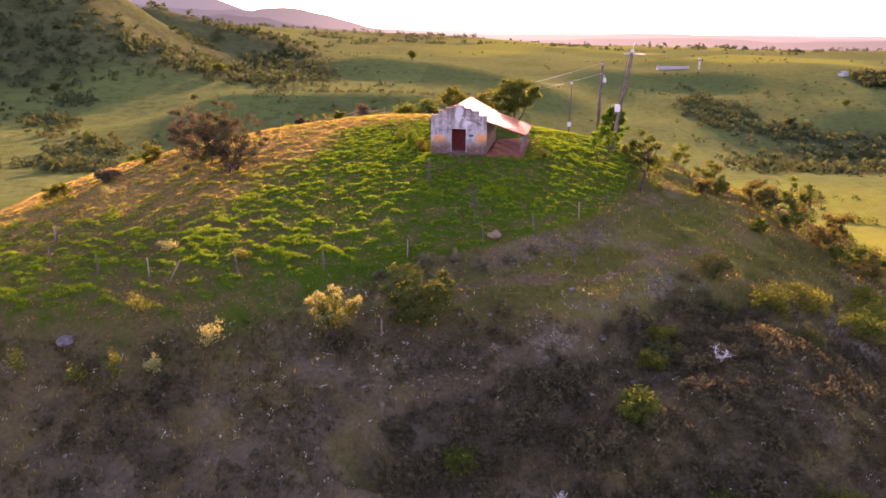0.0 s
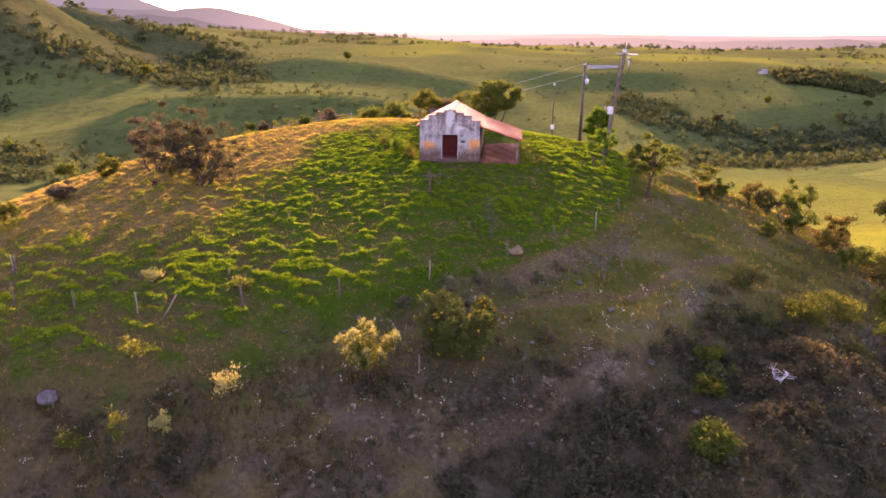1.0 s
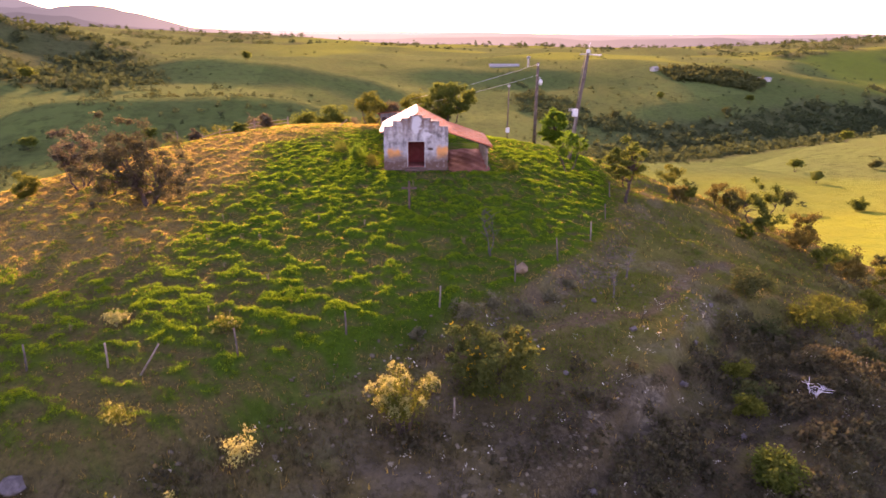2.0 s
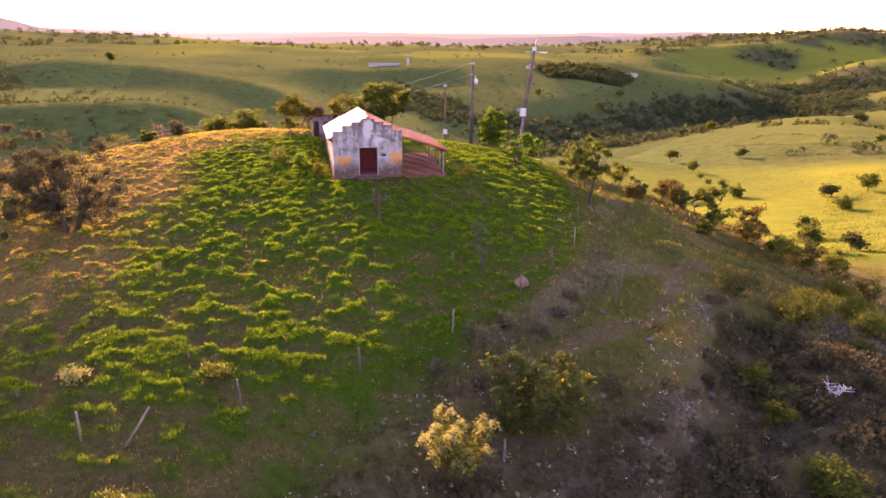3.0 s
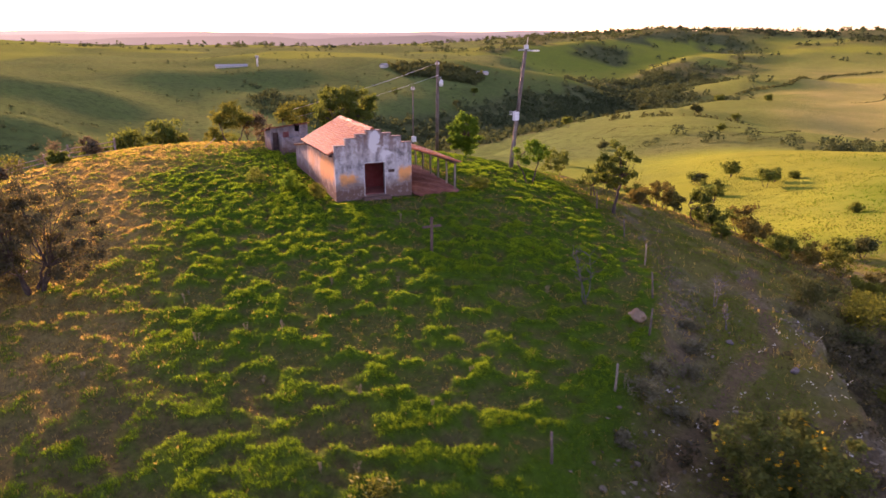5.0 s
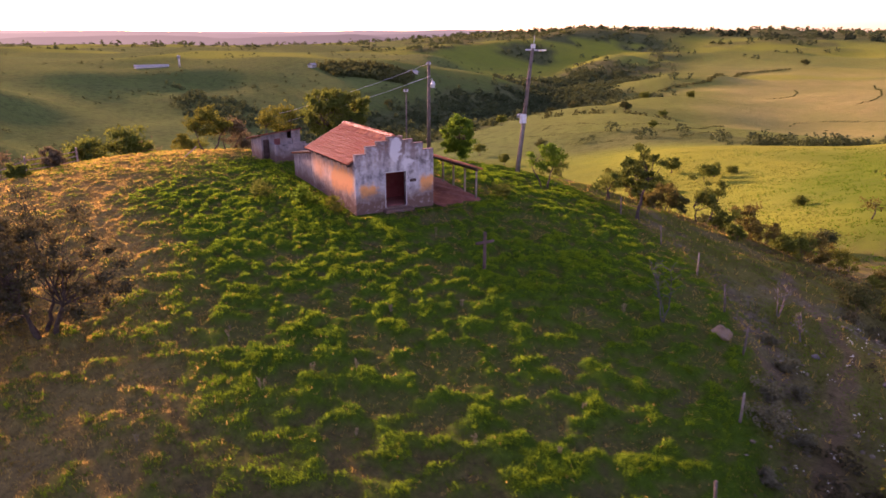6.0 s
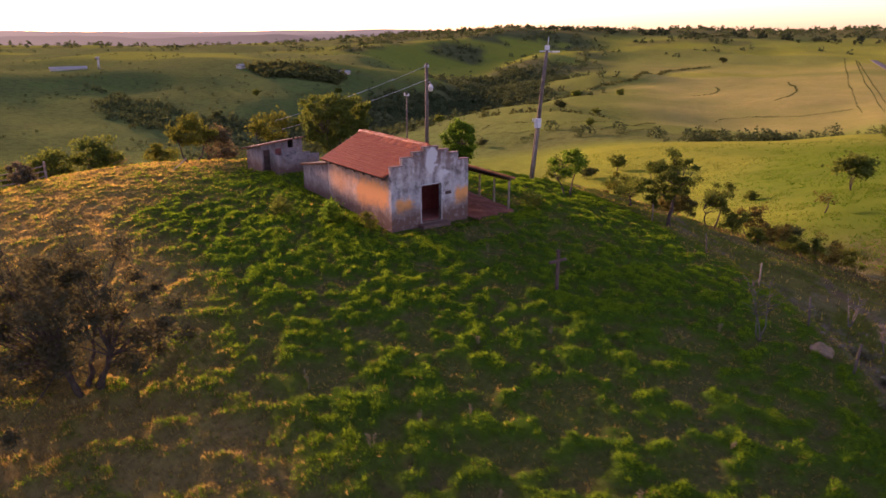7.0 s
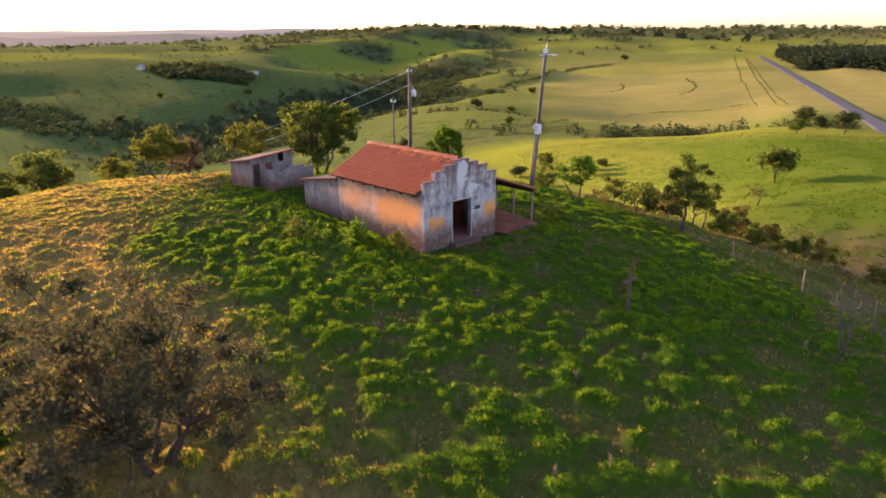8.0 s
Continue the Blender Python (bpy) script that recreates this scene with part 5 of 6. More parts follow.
tree("tree", 18.8, 79.7, 4.4, 3.2, 9, LEAF_BRIGHT, "bright green dense young tree beside the pole", low=0.10, clumps=70, per=190, leaf=0.12, girth=0.12, uneven=0.2, tight=0.8)
tree("tree", 14.9, 65.9, 3.5, 2.7, 10, LEAF_BRIGHT, "small forked tree with open green crown", stems=2, low=0.44, clumps=22, per=130, leaf=0.115, girth=0.12, uneven=0.35, tight=0.6)
tree("tree", 17.05, 59.3, 5.0, 3.8, 11, LEAF_OLIVE, "upright tree with uneven olive crown beside the fence", low=0.3, clumps=38, per=150, leaf=0.12, girth=0.15, uneven=0.4, tight=0.55)
tree("tree", 19.0, 63.4, 2.4, 2.2, 22, LEAF_OLIVE, "small thin tree on the slope", stems=2, low=0.35, clumps=16, per=50, leaf=0.14)
tree("tree", 31.8, 62.4, 4.2, 3.4, 12, LEAF_OLIVE, "crooked small tree on the rim of the slope", stems=2, low=0.36, clumps=22, per=130, leaf=0.13, girth=0.14, uneven=0.45, tight=0.58)
tree("tree", 34.6, 60.0, 3.0, 3.0, 13, LEAF_RUST, "low reddish tree on the rim of the slope", stems=3, low=0.25, clumps=18, per=120, leaf=0.13, uneven=0.4, tight=0.6)
tree("tree", 29.4, 65.2, 2.6, 3.0, 14, LEAF_RUST, "low reddish tree on the rim of the slope", stems=3, low=0.2, clumps=18, per=110, leaf=0.12, uneven=0.4, tight=0.6)
for n, (x, y, h, w) in enumerate(((32.2, 54.6, 2.4, 2.8), (34.6, 54.0, 2.6, 3.0), (37.0, 52.6, 2.3, 2.8), (35.5, 57.2, 2.0, 2.4), (36.0, 49.0, 2.0, 2.6), (31.0, 48.0, 1.8, 2.4), (26.5, 57.0, 1.2, 1.6), (23.5, 62.5, 1.5, 2.0), (26.0, 68.0, 2.2, 2.6), (24.6, 73.5, 2.6, 2.8), (38.6, 75.2, 3.6, 3.4))):
    tree("shrub", x, y, h, w, 30 + n, (LEAF_OLIVE, LEAF_RUST, LEAF_GOLD)[n % 3], "dry shrub with mixed olive and rusty leaves on the rim", "shrub", 3, 0.15, 18, 110, 0.11, 0.08, 0.4, group="shrubs on the rim", tight=0.65)
for n, (x, y, h, w) in enumerate(((26.0, 64.8, 1.6, 2.0), (30.3, 64.4, 2.2, 2.5), (30.8, 60.4, 1.9, 2.5), (32.0, 57.3, 1.9, 2.5), (37.5, 57.9, 1.7, 2.5), (45.9, 62.3, 1.6, 2.4), (46.8, 60.2, 1.4, 2.2))):
    tree("shrub", x, y, h, w, 420 + n, (LEAF_OLIVE, LEAF_DARK, LEAF_OLIVE, LEAF_RUST)[n % 4], "bushy olive shrub crowded along the rim of the slope", "shrub", 3, 0.12, 20, 120, 0.11, 0.08, 0.4, group="shrubs on the rim", tight=0.62)
for n, (x, y, h, w, mat) in enumerate(((22.0, 43.6, 2.0, 3.6, LEAF_GOLD), (25.2, 44.8, 2.1, 3.2, LEAF_GOLD), (27.5, 42.5, 1.7, 2.8, LEAF_OLIVE), (18.8, 45.6, 1.8, 2.8, LEAF_DARK), (29.5, 45.0, 1.9, 3.0, LEAF_OLIVE), (13.4, 38.4, 1.2, 1.6, LEAF_GOLD), (12.2, 35.6, 1.1, 1.5, LEAF_GOLD), (22.6, 39.5, 1.5, 2.2, LEAF_DARK))):
    tree("shrub", x, y, h, w, 50 + n, mat, "yellowish leafy shrub catching the low sun" if mat is LEAF_GOLD else "dark leafy shrub on the shaded slope", "shrub", 3, 0.08, 34, 80, 0.095, 0.07, 0.4, group="shrubs on the shaded slope")
random.seed(5)
for n in range(16):
    x, y = random.uniform(13, 40), random.uniform(22, 44)
    tree("shrub", x, y, random.uniform(0.7, 1.5), random.uniform(1.4, 2.6), 300 + n, (LEAF_DARK, LEAF_OLIVE, LEAF_DULL)[n % 3], "dark leafy shrub on the shaded slope", "shrub", 3, 0.05, 22, 60, 0.10, 0.06, 0.4, group="shrubs on the shaded slope")
tree("bush", -0.6, 36.0, 3.5, 4.6, 70, leafy("bush_leaves", (0.044, 0.070, 0.020), (0.105, 0.132, 0.036), (0.072, 0.078, 0.026), 0.38), "large round bush with green leaves and orange-yellow flowers", "bush", 4, 0.05, 60, 190, 0.10, 0.12, 0.45, tight=0.6, extra=(PETAL, 60, 0.085, "orange-yellow flower heads"))


def plumed_bush(x, y, high, spread, stems, seed):
    """Arching stems that each end in a drooping plume of small cream heads."""
    rnd, pick = np.random.RandomState(seed), random.Random(seed)
    t = thing("bush", Matrix.Translation((x, y, at_ground(x, y, 0.06))), "open bush with cream flower plumes lit from behind", "bush")
    bm, heads, green = bmesh.new(), [], []
    for n in range(stems):
        a, out = pick.uniform(0, 6.3), spread * 0.5 * pick.uniform(0.15, 1.0)
        top = high * pick.uniform(0.55, 1.0)
        foot, tip = Vector((0.12 * math.cos(a), 0.12 * math.sin(a), -0.1)), Vector((out * math.cos(a), out * math.sin(a), top))
        mid = foot.lerp(tip, 0.55) + Vector((-0.14 * out * math.cos(a), -0.14 * out * math.sin(a), 0.12 * top))
        tube(bm, [foot, mid, tip], [0.022, 0.015, 0.007], 5, False)
        green += [mid.lerp(tip, k) for k in (0.1, 0.35, 0.6, 0.8)]
        for k in range(5):
            side, droop = pick.uniform(0, 6.3), pick.uniform(0.12, 0.34)
            heads += [tip + Vector((droop * q * math.cos(side), droop * q * math.sin(side), 0.10 - 0.26 * q * q)) for q in (0.25, 0.5, 0.75, 1.0)]
    part("stems", bm, BARK, t)
    for name, spots, mat, per, wide, size in (("foliage", green, LEAF_GOLD, 26, 0.17, 0.10), ("blossom", heads, LEAF_CREAM, 9, 0.05, 0.055)):
        where = np.repeat(np.array([tuple(q) for q in spots]), per, 0)
        where = where + rnd.normal(size=where.shape) * wide
        where[:, 2] = np.maximum(where[:, 2], 0.05)
        v, f = leaves(rnd, where, size * rnd.uniform(0.6, 1.3, len(where)), 0.7)
        part(name, arrays(name, v, f, mat), mat, t, "cream flower plumes" if name == "blossom" else "")
    return t


plumed_bush(-4.9, 33.9, 3.1, 2.8, 26, 71)
for n, (x, y, h, w) in enumerate(((-11.2, 33.3, 1.5, 1.2), (-15.2, 31.2, 1.6, 0.9), (-15.8, 35.3, 1.6, 1.3), (-13.6, 31.6, 0.9, 1.0), (-19.8, 31.4, 1.3, 1.6), (-17.0, 30.8, 0.9, 1.2), (-17.5, 44.0, 0.9, 1.2), (-12.2, 42.0, 0.8, 1.3), (-31.0, 56.0, 1.6, 1.6), (-29.0, 60.0, 1.0, 1.2))):
    tree("bush", x, y, h, w, 80 + n, LEAF_GOLD if n % 3 else LEAF_CREAM, "small weedy bush with pale yellow tips", "bush", 3, 0.15, 14, 44, 0.07, 0.03, 0.5, extra=(LEAF_CREAM, 22, 0.06, "pale flower heads"), group="weedy bushes")
LEAF_SAGE = leafy("sage_leaves", (0.10, 0.10, 0.058), (0.175, 0.17, 0.105), (0.09, 0.085, 0.05), 0.25, 0.8)
for n, (x, y, h, w) in enumerate(((-0.6, 41.5, 1.0, 1.7), (4.9, 43.4, 0.6, 1.0), (3.0, 42.1, 0.7, 0.9), (1.2, 42.5, 0.7, 1.2), (0.2, 40.6, 0.5, 0.9), (6.6, 45.0, 0.5, 0.9), (-3.2, 40.2, 0.5, 0.8))):
    tree("shrub", x, y, h, w, 400 + n, LEAF_SAGE, "low pale grey-green shrub on the dirt bank", "shrub", 3, 0.05, 16, 70, 0.07, 0.03, 0.45, group="pale shrubs on the bank", tight=0.7)
tree("bush", 10.4, 31.0, 1.3, 2.6, 95, LEAF_OLIVE, "round low green bush on the dark slope", "bush", 3, 0.02, 40, 70, 0.12, 0.05, 0.12)
tree("bush", 1.7, 28.2, 1.0, 1.8, 96, LEAF_OLIVE, "round low green bush on the dark slope", "bush", 3, 0.02, 26, 60, 0.12, 0.05, 0.15)
tree("bush", -2.9, 69.4, 1.3, 1.5, 97, LEAF_BRIGHT, "tall green weeds against the chapel wall", "bush", 4, 0.05, 18, 60, 0.10, 0.03, 0.3)
tree("bush", -1.9, 67.6, 0.9, 1.2, 98, LEAF_GOLD, "tall green weeds against the chapel wall", "bush", 4, 0.05, 14, 50, 0.09, 0.03, 0.3)
tree("bush", -4.2, 72.5, 1.0, 1.4, 99, LEAF_OLIVE, "tall green weeds against the chapel wall", "bush", 4, 0.05, 14, 50, 0.09, 0.03, 0.3)
tree("bush", 9.2, 64.9, 0.9, 1.5, 100, LEAF_OLIVE, "low green weeds beside the shelter posts", "bush", 4, 0.05, 14, 50, 0.09, 0.03, 0.3)
for n, (x, y, h, w) in enumerate(((-11.0, 95.0, 1.7, 2.0), (-14.0, 93.0, 1.2, 1.6), (-29.5, 70.5, 1.8, 2.2), (-31.0, 64.0, 1.6, 2.0), (-26.5, 74.0, 1.4, 1.8), (-33.5, 60.0, 1.7, 2.2), (-18.5, 90.0, 1.1, 1.4), (-10.0, 101.0, 1.6, 2.2), (2.0, 101.0, 2.2, 2.8), (6.5, 98.0, 2.4, 3.0), (-22, 99, 3.0, 4.2), (-17, 103, 3.4, 4.6), (-12.5, 106, 3.9, 4.8), (-8.5, 109, 4.4, 5.0), (-4, 111, 4.6, 5.0), (0.5, 109, 4.0, 4.6), (4.5, 106, 3.4, 4.2), (-27, 95, 2.6, 3.6),
        (-30, 101, 3.2, 4.4), (-24.5, 106, 3.6, 4.8), (-19, 110, 4.2, 5.0), (-14, 113, 4.6, 5.2), (-35, 92, 2.8, 4.0))):
    tree("shrub", x, y, h, w, 110 + n, (LEAF_DULL, LEAF_OLIVE, LEAF_GOLD)[n % 3], "scraggy dry shrub on the brow of the hill", "shrub", 3, 0.1, 26, 90, 0.125, 0.06, 0.4, group="shrubs on the brow", tight=0.75)

# trees out in the fields: five kinds, set again and again
KINDS = [tree("field_tree", None, None, h, w, 130 + n, mat, "spreading savanna tree standing alone in the fields", "tree", s, lo, 30, 40, lf, 0.2, 0.25, "trees in the fields")
         for n, (h, w, mat, s, lo, lf) in enumerate(((6.5, 7.5, LEAF_OLIVE, 2, 0.45, 0.5), (5.0, 6.0, LEAF_DARK, 2, 0.3, 0.45), (5.5, 5.0, LEAF_OLIVE, 1, 0.35, 0.42), (4.2, 5.5, LEAF_OLIVE, 3, 0.2, 0.42), (7.5, 6.5, LEAF_DARK, 1, 0.3, 0.5)))]
FIELD_TREES = [(137.4, 77.2, 1.25, 0), (84.4, 74.9, 0.8, 3), (88.0, 73.2, 0.7, 1), (176, 165, 1.0, 1), (160, 147, 0.9, 3), (188, 161, 1.1, 2), (175, 141, 0.9, 0), (183, 143, 1.0, 2), (190, 141, 0.7, 3), (166, 192, 1.0, 3), (117, 122, 0.9, 2),
               (467, 457, 1.5, 1), (490, 450, 1.5, 4), (443, 361, 1.6, 1), (469, 345, 1.3, 3), (614, 460, 1.9, 3), (619, 411, 1.5, 3), (353, 406, 1.2, 0), (270, 81, 1.4, 4), (285, 92, 1.2, 1), (300, 100, 1.3, 4), (255, 95, 1.2, 2)]
FIELD_TREES2 = [(-40, 686, 1.8, 2), (-162, 496, 1.3, 0), (-233, 416, 1.3, 1), (-60, 300, 1.0, 3), (-100, 290, 0.9, 0), (-140, 270, 1.0, 2), (-95, 210, 0.9, 0), (1303, 596, 2.6, 1), (103, 100, 0.8, 1), (96, 104, 0.7, 0), (134, 96, 0.6, 3), (60, 92, 0.7, 2), (52, 84, 0.6, 3), (46, 98, 0.8, 0), (420, 640, 1.6, 1), (380, 700, 1.5, 3), (300, 640, 1.5, 1), (480, 690, 1.4, 0)]
random.seed(9)
for k in KINDS:
    k.matrix_world = Matrix.Translation((0, 0, 0))
for n, (x, y, s, k) in enumerate(FIELD_TREES + FIELD_TREES2):
    m = Matrix.Translation((x, y, at_ground(x, y, 0.3))) @ Matrix.Rotation(random.uniform(0, 6.3), 4, "Z") @ Matrix.Diagonal((s, s, s * random.uniform(0.85, 1.1), 1))
    copy_thing(KINDS[k], m)
for n, k in enumerate(KINDS):
    x, y = ((230, 300), (262, 286), (210, 262), (330, 262), (150, 205))[n]
    k.matrix_world = Matrix.Translation((x, y, at_ground(x, y, 0.3)))
tree("field_tree", 114.2, 75.3, 4.0, 4.4, 140, LEAF_RUST, "nearly bare thin tree standing in the yellow field", "tree", 1, 0.45, 14, 14, 0.3, 0.16, 0.3, "trees in the fields")


# ---- woods, hedges and plantations ----
def wood(name, places, sizes, seed, mat, label, leaf=34, fine=1.0, slim=0.62):
    rnd = np.random.RandomState(seed)
    n = len(places)
    base = np.c_[places, ground(places[:, 0], places[:, 1])]
    way = rnd.normal(size=(n, leaf, 3))
    way /= np.linalg.norm(way, axis=2)[..., None]
    way[..., 2] = np.abs(way[..., 2]) * 1.05 - 0.12
    knob = 1 + 0.25 * np.sin(4 * way[..., 0] + rnd.uniform(0, 6, (n, 1))) + rnd.normal(0, 0.13, (n, leaf))
    p = base[:, None] + way * knob[..., None] * sizes[:, None, None] * np.array([slim, slim, 0.85]) + np.array([0, 0, 0.12]) * sizes[:, None, None]
    v, f = leaves(rnd, p.reshape(-1, 3), np.repeat(sizes, leaf) * rnd.uniform(0.35, 0.62, n * leaf) * fine, 0.9, 1.15)
    return tagged(new(name, arrays(name, v, f, mat)), label, "trees", kind="stuff")


def along(line, step, jitter, seed):
    rnd, out = np.random.RandomState(seed), []
    for (ax, ay), (bx, by) in zip(line, line[1:]):
        k = np.arange(0, 1, step / math.hypot(bx - ax, by - ay))
        out.append(np.c_[ax + (bx - ax) * k, ay + (by - ay) * k])
    p = np.concatenate(out)
    return p + rnd.normal(size=p.shape) * jitter


def patch_of(corners, step, seed):
    c = np.array(corners, float)
    rnd = np.random.RandomState(seed)
    xs, ys = np.meshgrid(np.arange(c[:, 0].min(), c[:, 0].max(), step), np.arange(c[:, 1].min(), c[:, 1].max(), step))
    p = np.c_[xs.ravel(), ys.ravel()] + rnd.uniform(-0.35, 0.35, (xs.size, 2)) * step
    return p[inside(p[:, 0], p[:, 1], [tuple(q) for q in corners]) > 0]


rnd = np.random.RandomState(77)
b, d = np.radians(rnd.uniform(-50, 100, 75000)), np.exp(rnd.uniform(math.log(150), math.log(3600), 75000))
p = np.c_[-10 + d * np.sin(b), 20 + d * np.cos(b)]
p = p[rnd.uniform(size=len(p)) < far_woods(p[:, 0], p[:, 1]) * 0.5]
size = rnd.uniform(2.2, 5.0, len(p)) * (1 + np.hypot(p[:, 0], p[:, 1]) / 1600)
STANDS = [[(537, 654), (576, 701), (651, 721), (748, 746), (878, 841), (1002, 864), (1080, 803), (1000, 729), (772, 602), (720, 580), (640, 600)],
          [(330, 560), (373, 593), (469, 640), (541, 670), (600, 650), (445, 585)], [(257, 833), (277, 812), (309, 718), (287, 650), (331, 610), (315, 560), (243, 590), (190, 640)],
          [(-252, 600), (-247, 725), (-193, 721), (-136, 739), (-83, 562), (-120, 513), (-166, 615), (-201, 624)], [(-245, 425), (-205, 407), (-190, 384), (-231, 390)],
          [(-216, 375), (-191, 358), (-146, 300), (-118, 290), (-85, 230), (-100, 170), (-125, 210)]]
stands = [patch_of(q, st, 300 + n) for n, (q, st) in enumerate(zip(STANDS, (7.0, 6.0, 7.0, 6.5, 6.0, 4.6)))]
stands = np.concatenate([q[bumps(q[:, 0], q[:, 1], 34, 27) * 0.7 + bumps(q[:, 0], q[:, 1], 13, 28) * 0.4 > 0.66 - 0.32 * ramp(inside(q[:, 0], q[:, 1], ring), 0, 45)] for q, ring in zip(stands, STANDS)])
wood("valley_woods", stands, rnd.uniform(2.0, 4.6, len(stands)) * (0.75 + np.hypot(stands[:, 0], stands[:, 1]) / 1500), 19, LEAF_WOODS, "thick dark woods along the valley floors", 26, 0.85)
wood("far_woods", p, size, 5, LEAF_WOODS, "dark scrubby woods in the valleys and on the flanks", 17)
lines = [along(q, st, j, 200 + n) for n, (q, st, j) in enumerate((
    ([(778, 544), (854, 527), (1144, 619), (1232, 588)], 3, 1.5),
    ([(373, 228), (367, 207), (423, 185), (441, 150)], 7, 7), ([(-248, 387), (-209, 351), (-162, 294), (-131, 269), (-126, 209)], 5, 7),
    ([(-260, 400), (-180, 480), (-90, 470), (40, 440)], 7, 9), ([(407, 418), (384, 385), (382, 335), (441, 310)], 6, 3)))]
p = np.concatenate(lines)
wood("hedgerows", p, rnd.uniform(1.6, 3.6, len(p)), 6, LEAF_DARK, "dark hedges and bushes along streams and terraces", 22)
p = np.concatenate([patch_of([(453, 835), (538, 825), (561, 777), (516, 733), (440, 774)], 5, 1)])
wood("plantation", p, rnd.uniform(5, 8, len(p)), 7, LEAF_DARK, "dense dark tree plantation", 20)
p = patch_of([(1090, 245), (1250, 293), (1500, 372), (1560, 250), (1500, 110), (1020, 100)], 8, 2)
wood("tall_plantation", p, rnd.uniform(15, 22, len(p)), 14, LEAF_PINE, "tall dense dark plantation trees beside the road", 34, 0.38, 0.24)
# the belt of bushes behind the near field, and the weedy lines of terraces and tracks on the plateau
a = np.radians(np.concatenate([np.linspace(63, 73.5, 60), np.linspace(62, 80, 30), np.linspace(78.4, 81, 22), np.linspace(82.2, 83.8, 14), np.linspace(44, 62, 60)]))
d = 352 + rnd.normal(0, 9, len(a)) + 40 * ramp(np.degrees(a), 70, 60)
belt = np.c_[-27.9 + d * np.sin(a), 45.6 + d * np.cos(a)]
belt = belt[bumps(belt[:, 0], belt[:, 1], 11, 58) > np.where(belt[:, 1] > 190, 0.66, 0.42)]
wood("bush_belt", belt, rnd.uniform(1.2, 2.45, len(belt)) ** 2 * (1.05 - 0.35 * ramp(belt[:, 1], 135, 100)), 15, LEAF_WOODS, "belt of bushes and low trees in the dip behind the field", 110, 0.4)
lines = [along(q, 1.1, 0.25, 260 + n) for n, q in enumerate((
    [(288, 324), (294, 299), (303, 269), (314, 245), (371, 257), (467, 292)], [(308, 325), (322, 332), (325, 311), (322, 278), (358, 268)], [(268, 283), (281, 252), (298, 225), (379, 242)],
    [(699, 372), (705, 362), (752, 369), (836, 401), (874, 422)], [(650, 270), (687, 272), (764, 289), (857, 321), (962, 364)], [(534, 274), (550, 276), (566, 260), (573, 220), (604, 193)],
    [(1489, 443), (1008, 307), (688, 216), (577, 182)], [(1398, 396), (946, 266), (677, 191), (560, 156)], [(1430, 408), (965, 278), (690, 200), (566, 165)]))]
p = np.concatenate(lines)
p = p[rnd.uniform(size=len(p)) < 0.85]
wood("terrace_weeds", p, rnd.uniform(0.3, 1.0, len(p)) * (0.7 + p[:, 0] / 1500) * np.where(p[:, 1] < 0.29 * p[:, 0] + 18, 0.6, 1.0), 16, LEAF_DARK, "dark weedy lines along terraces and tracks of the plateau", 7, 1.2)
p = along([(1620, 1620), (1700, 1300), (1791, 974), (1850, 700), (1800, 480)], 14, 30, 240)
wood("ridge_trees", p, rnd.uniform(7, 15, len(p)), 8, LEAF_PINE, "line of tall trees along the far ridge", 24)
a, d = np.radians(rnd.uniform(12, 36, 900)), rnd.uniform(140, 250, 900)
q = np.c_[-10 + d * np.sin(a), 20 + d * np.cos(a)]
q = q[(bumps(q[:, 0], q[:, 1], 14, 41) > 0.72) & (np.hypot(q[:, 0], q[:, 1] - 55) > 62)]
q = np.concatenate([q, along([(-70, 60), (-75, 110), (-40, 135), (20, 140)], 3.0, 9, 241)])
wood("valley_scrub", q, rnd.uniform(1.4, 3.2, len(q)), 9, LEAF_OLIVE, "thick olive scrub round the foot of the hill", 110, 0.42)


a, d = np.radians(rnd.uniform(-48, 46, 6000)), np.exp(rnd.uniform(math.log(190), math.log(1500), 6000))
q = np.c_[-10 + d * np.sin(a), 20 + d * np.cos(a)]
q = q[bumps(q[:, 0], q[:, 1], 75, 61) * 0.6 + bumps(q[:, 0], q[:, 1], 22, 62) * 0.5 > 0.68]
wood("scattered_bushes", q, rnd.uniform(0.6, 2.0, len(q)) * (1 + np.hypot(q[:, 0], q[:, 1]) / 1500), 18, LEAF_WOODS, "bushes scattered over the far pastures", 24, 0.8)


# ---- grass ----
def blades(x, y, rnd, count, low, high, lean, wide):
    """Tufts of pointed blades at the given places."""
    n = len(x)
    z = ground(x, y) - 0.02
    a, tilt = rnd.uniform(0, 2 * math.pi, (n, count)), rnd.uniform(0.25, lean, (n, count))
    long = rnd.uniform(low, high, (n, 1)) * rnd.uniform(0.6, 1.1, (n, count))
    fx, fy = x[:, None] + rnd.normal(0, 0.05, (n, count)), y[:, None] + rnd.normal(0, 0.05, (n, count))
    tip = np.stack([fx + np.cos(a) * tilt * long, fy + np.sin(a) * tilt * long, z[:, None] + long * np.sqrt(1 - np.minimum(tilt, 0.95) ** 2)], -1)
    w = wide * rnd.uniform(0.6, 1.3, (n, count))
    sx, sy = -np.sin(a) * w, np.cos(a) * w
    left = np.stack([fx - sx, fy - sy, np.broadcast_to(z[:, None], fx.shape)], -1)
    right = np.stack([fx + sx, fy + sy, np.broadcast_to(z[:, None], fx.shape)], -1)
    v = np.stack([left, right, tip], 2).reshape(-1, 3)
    return v, np.arange(len(v)).reshape(-1, 3)


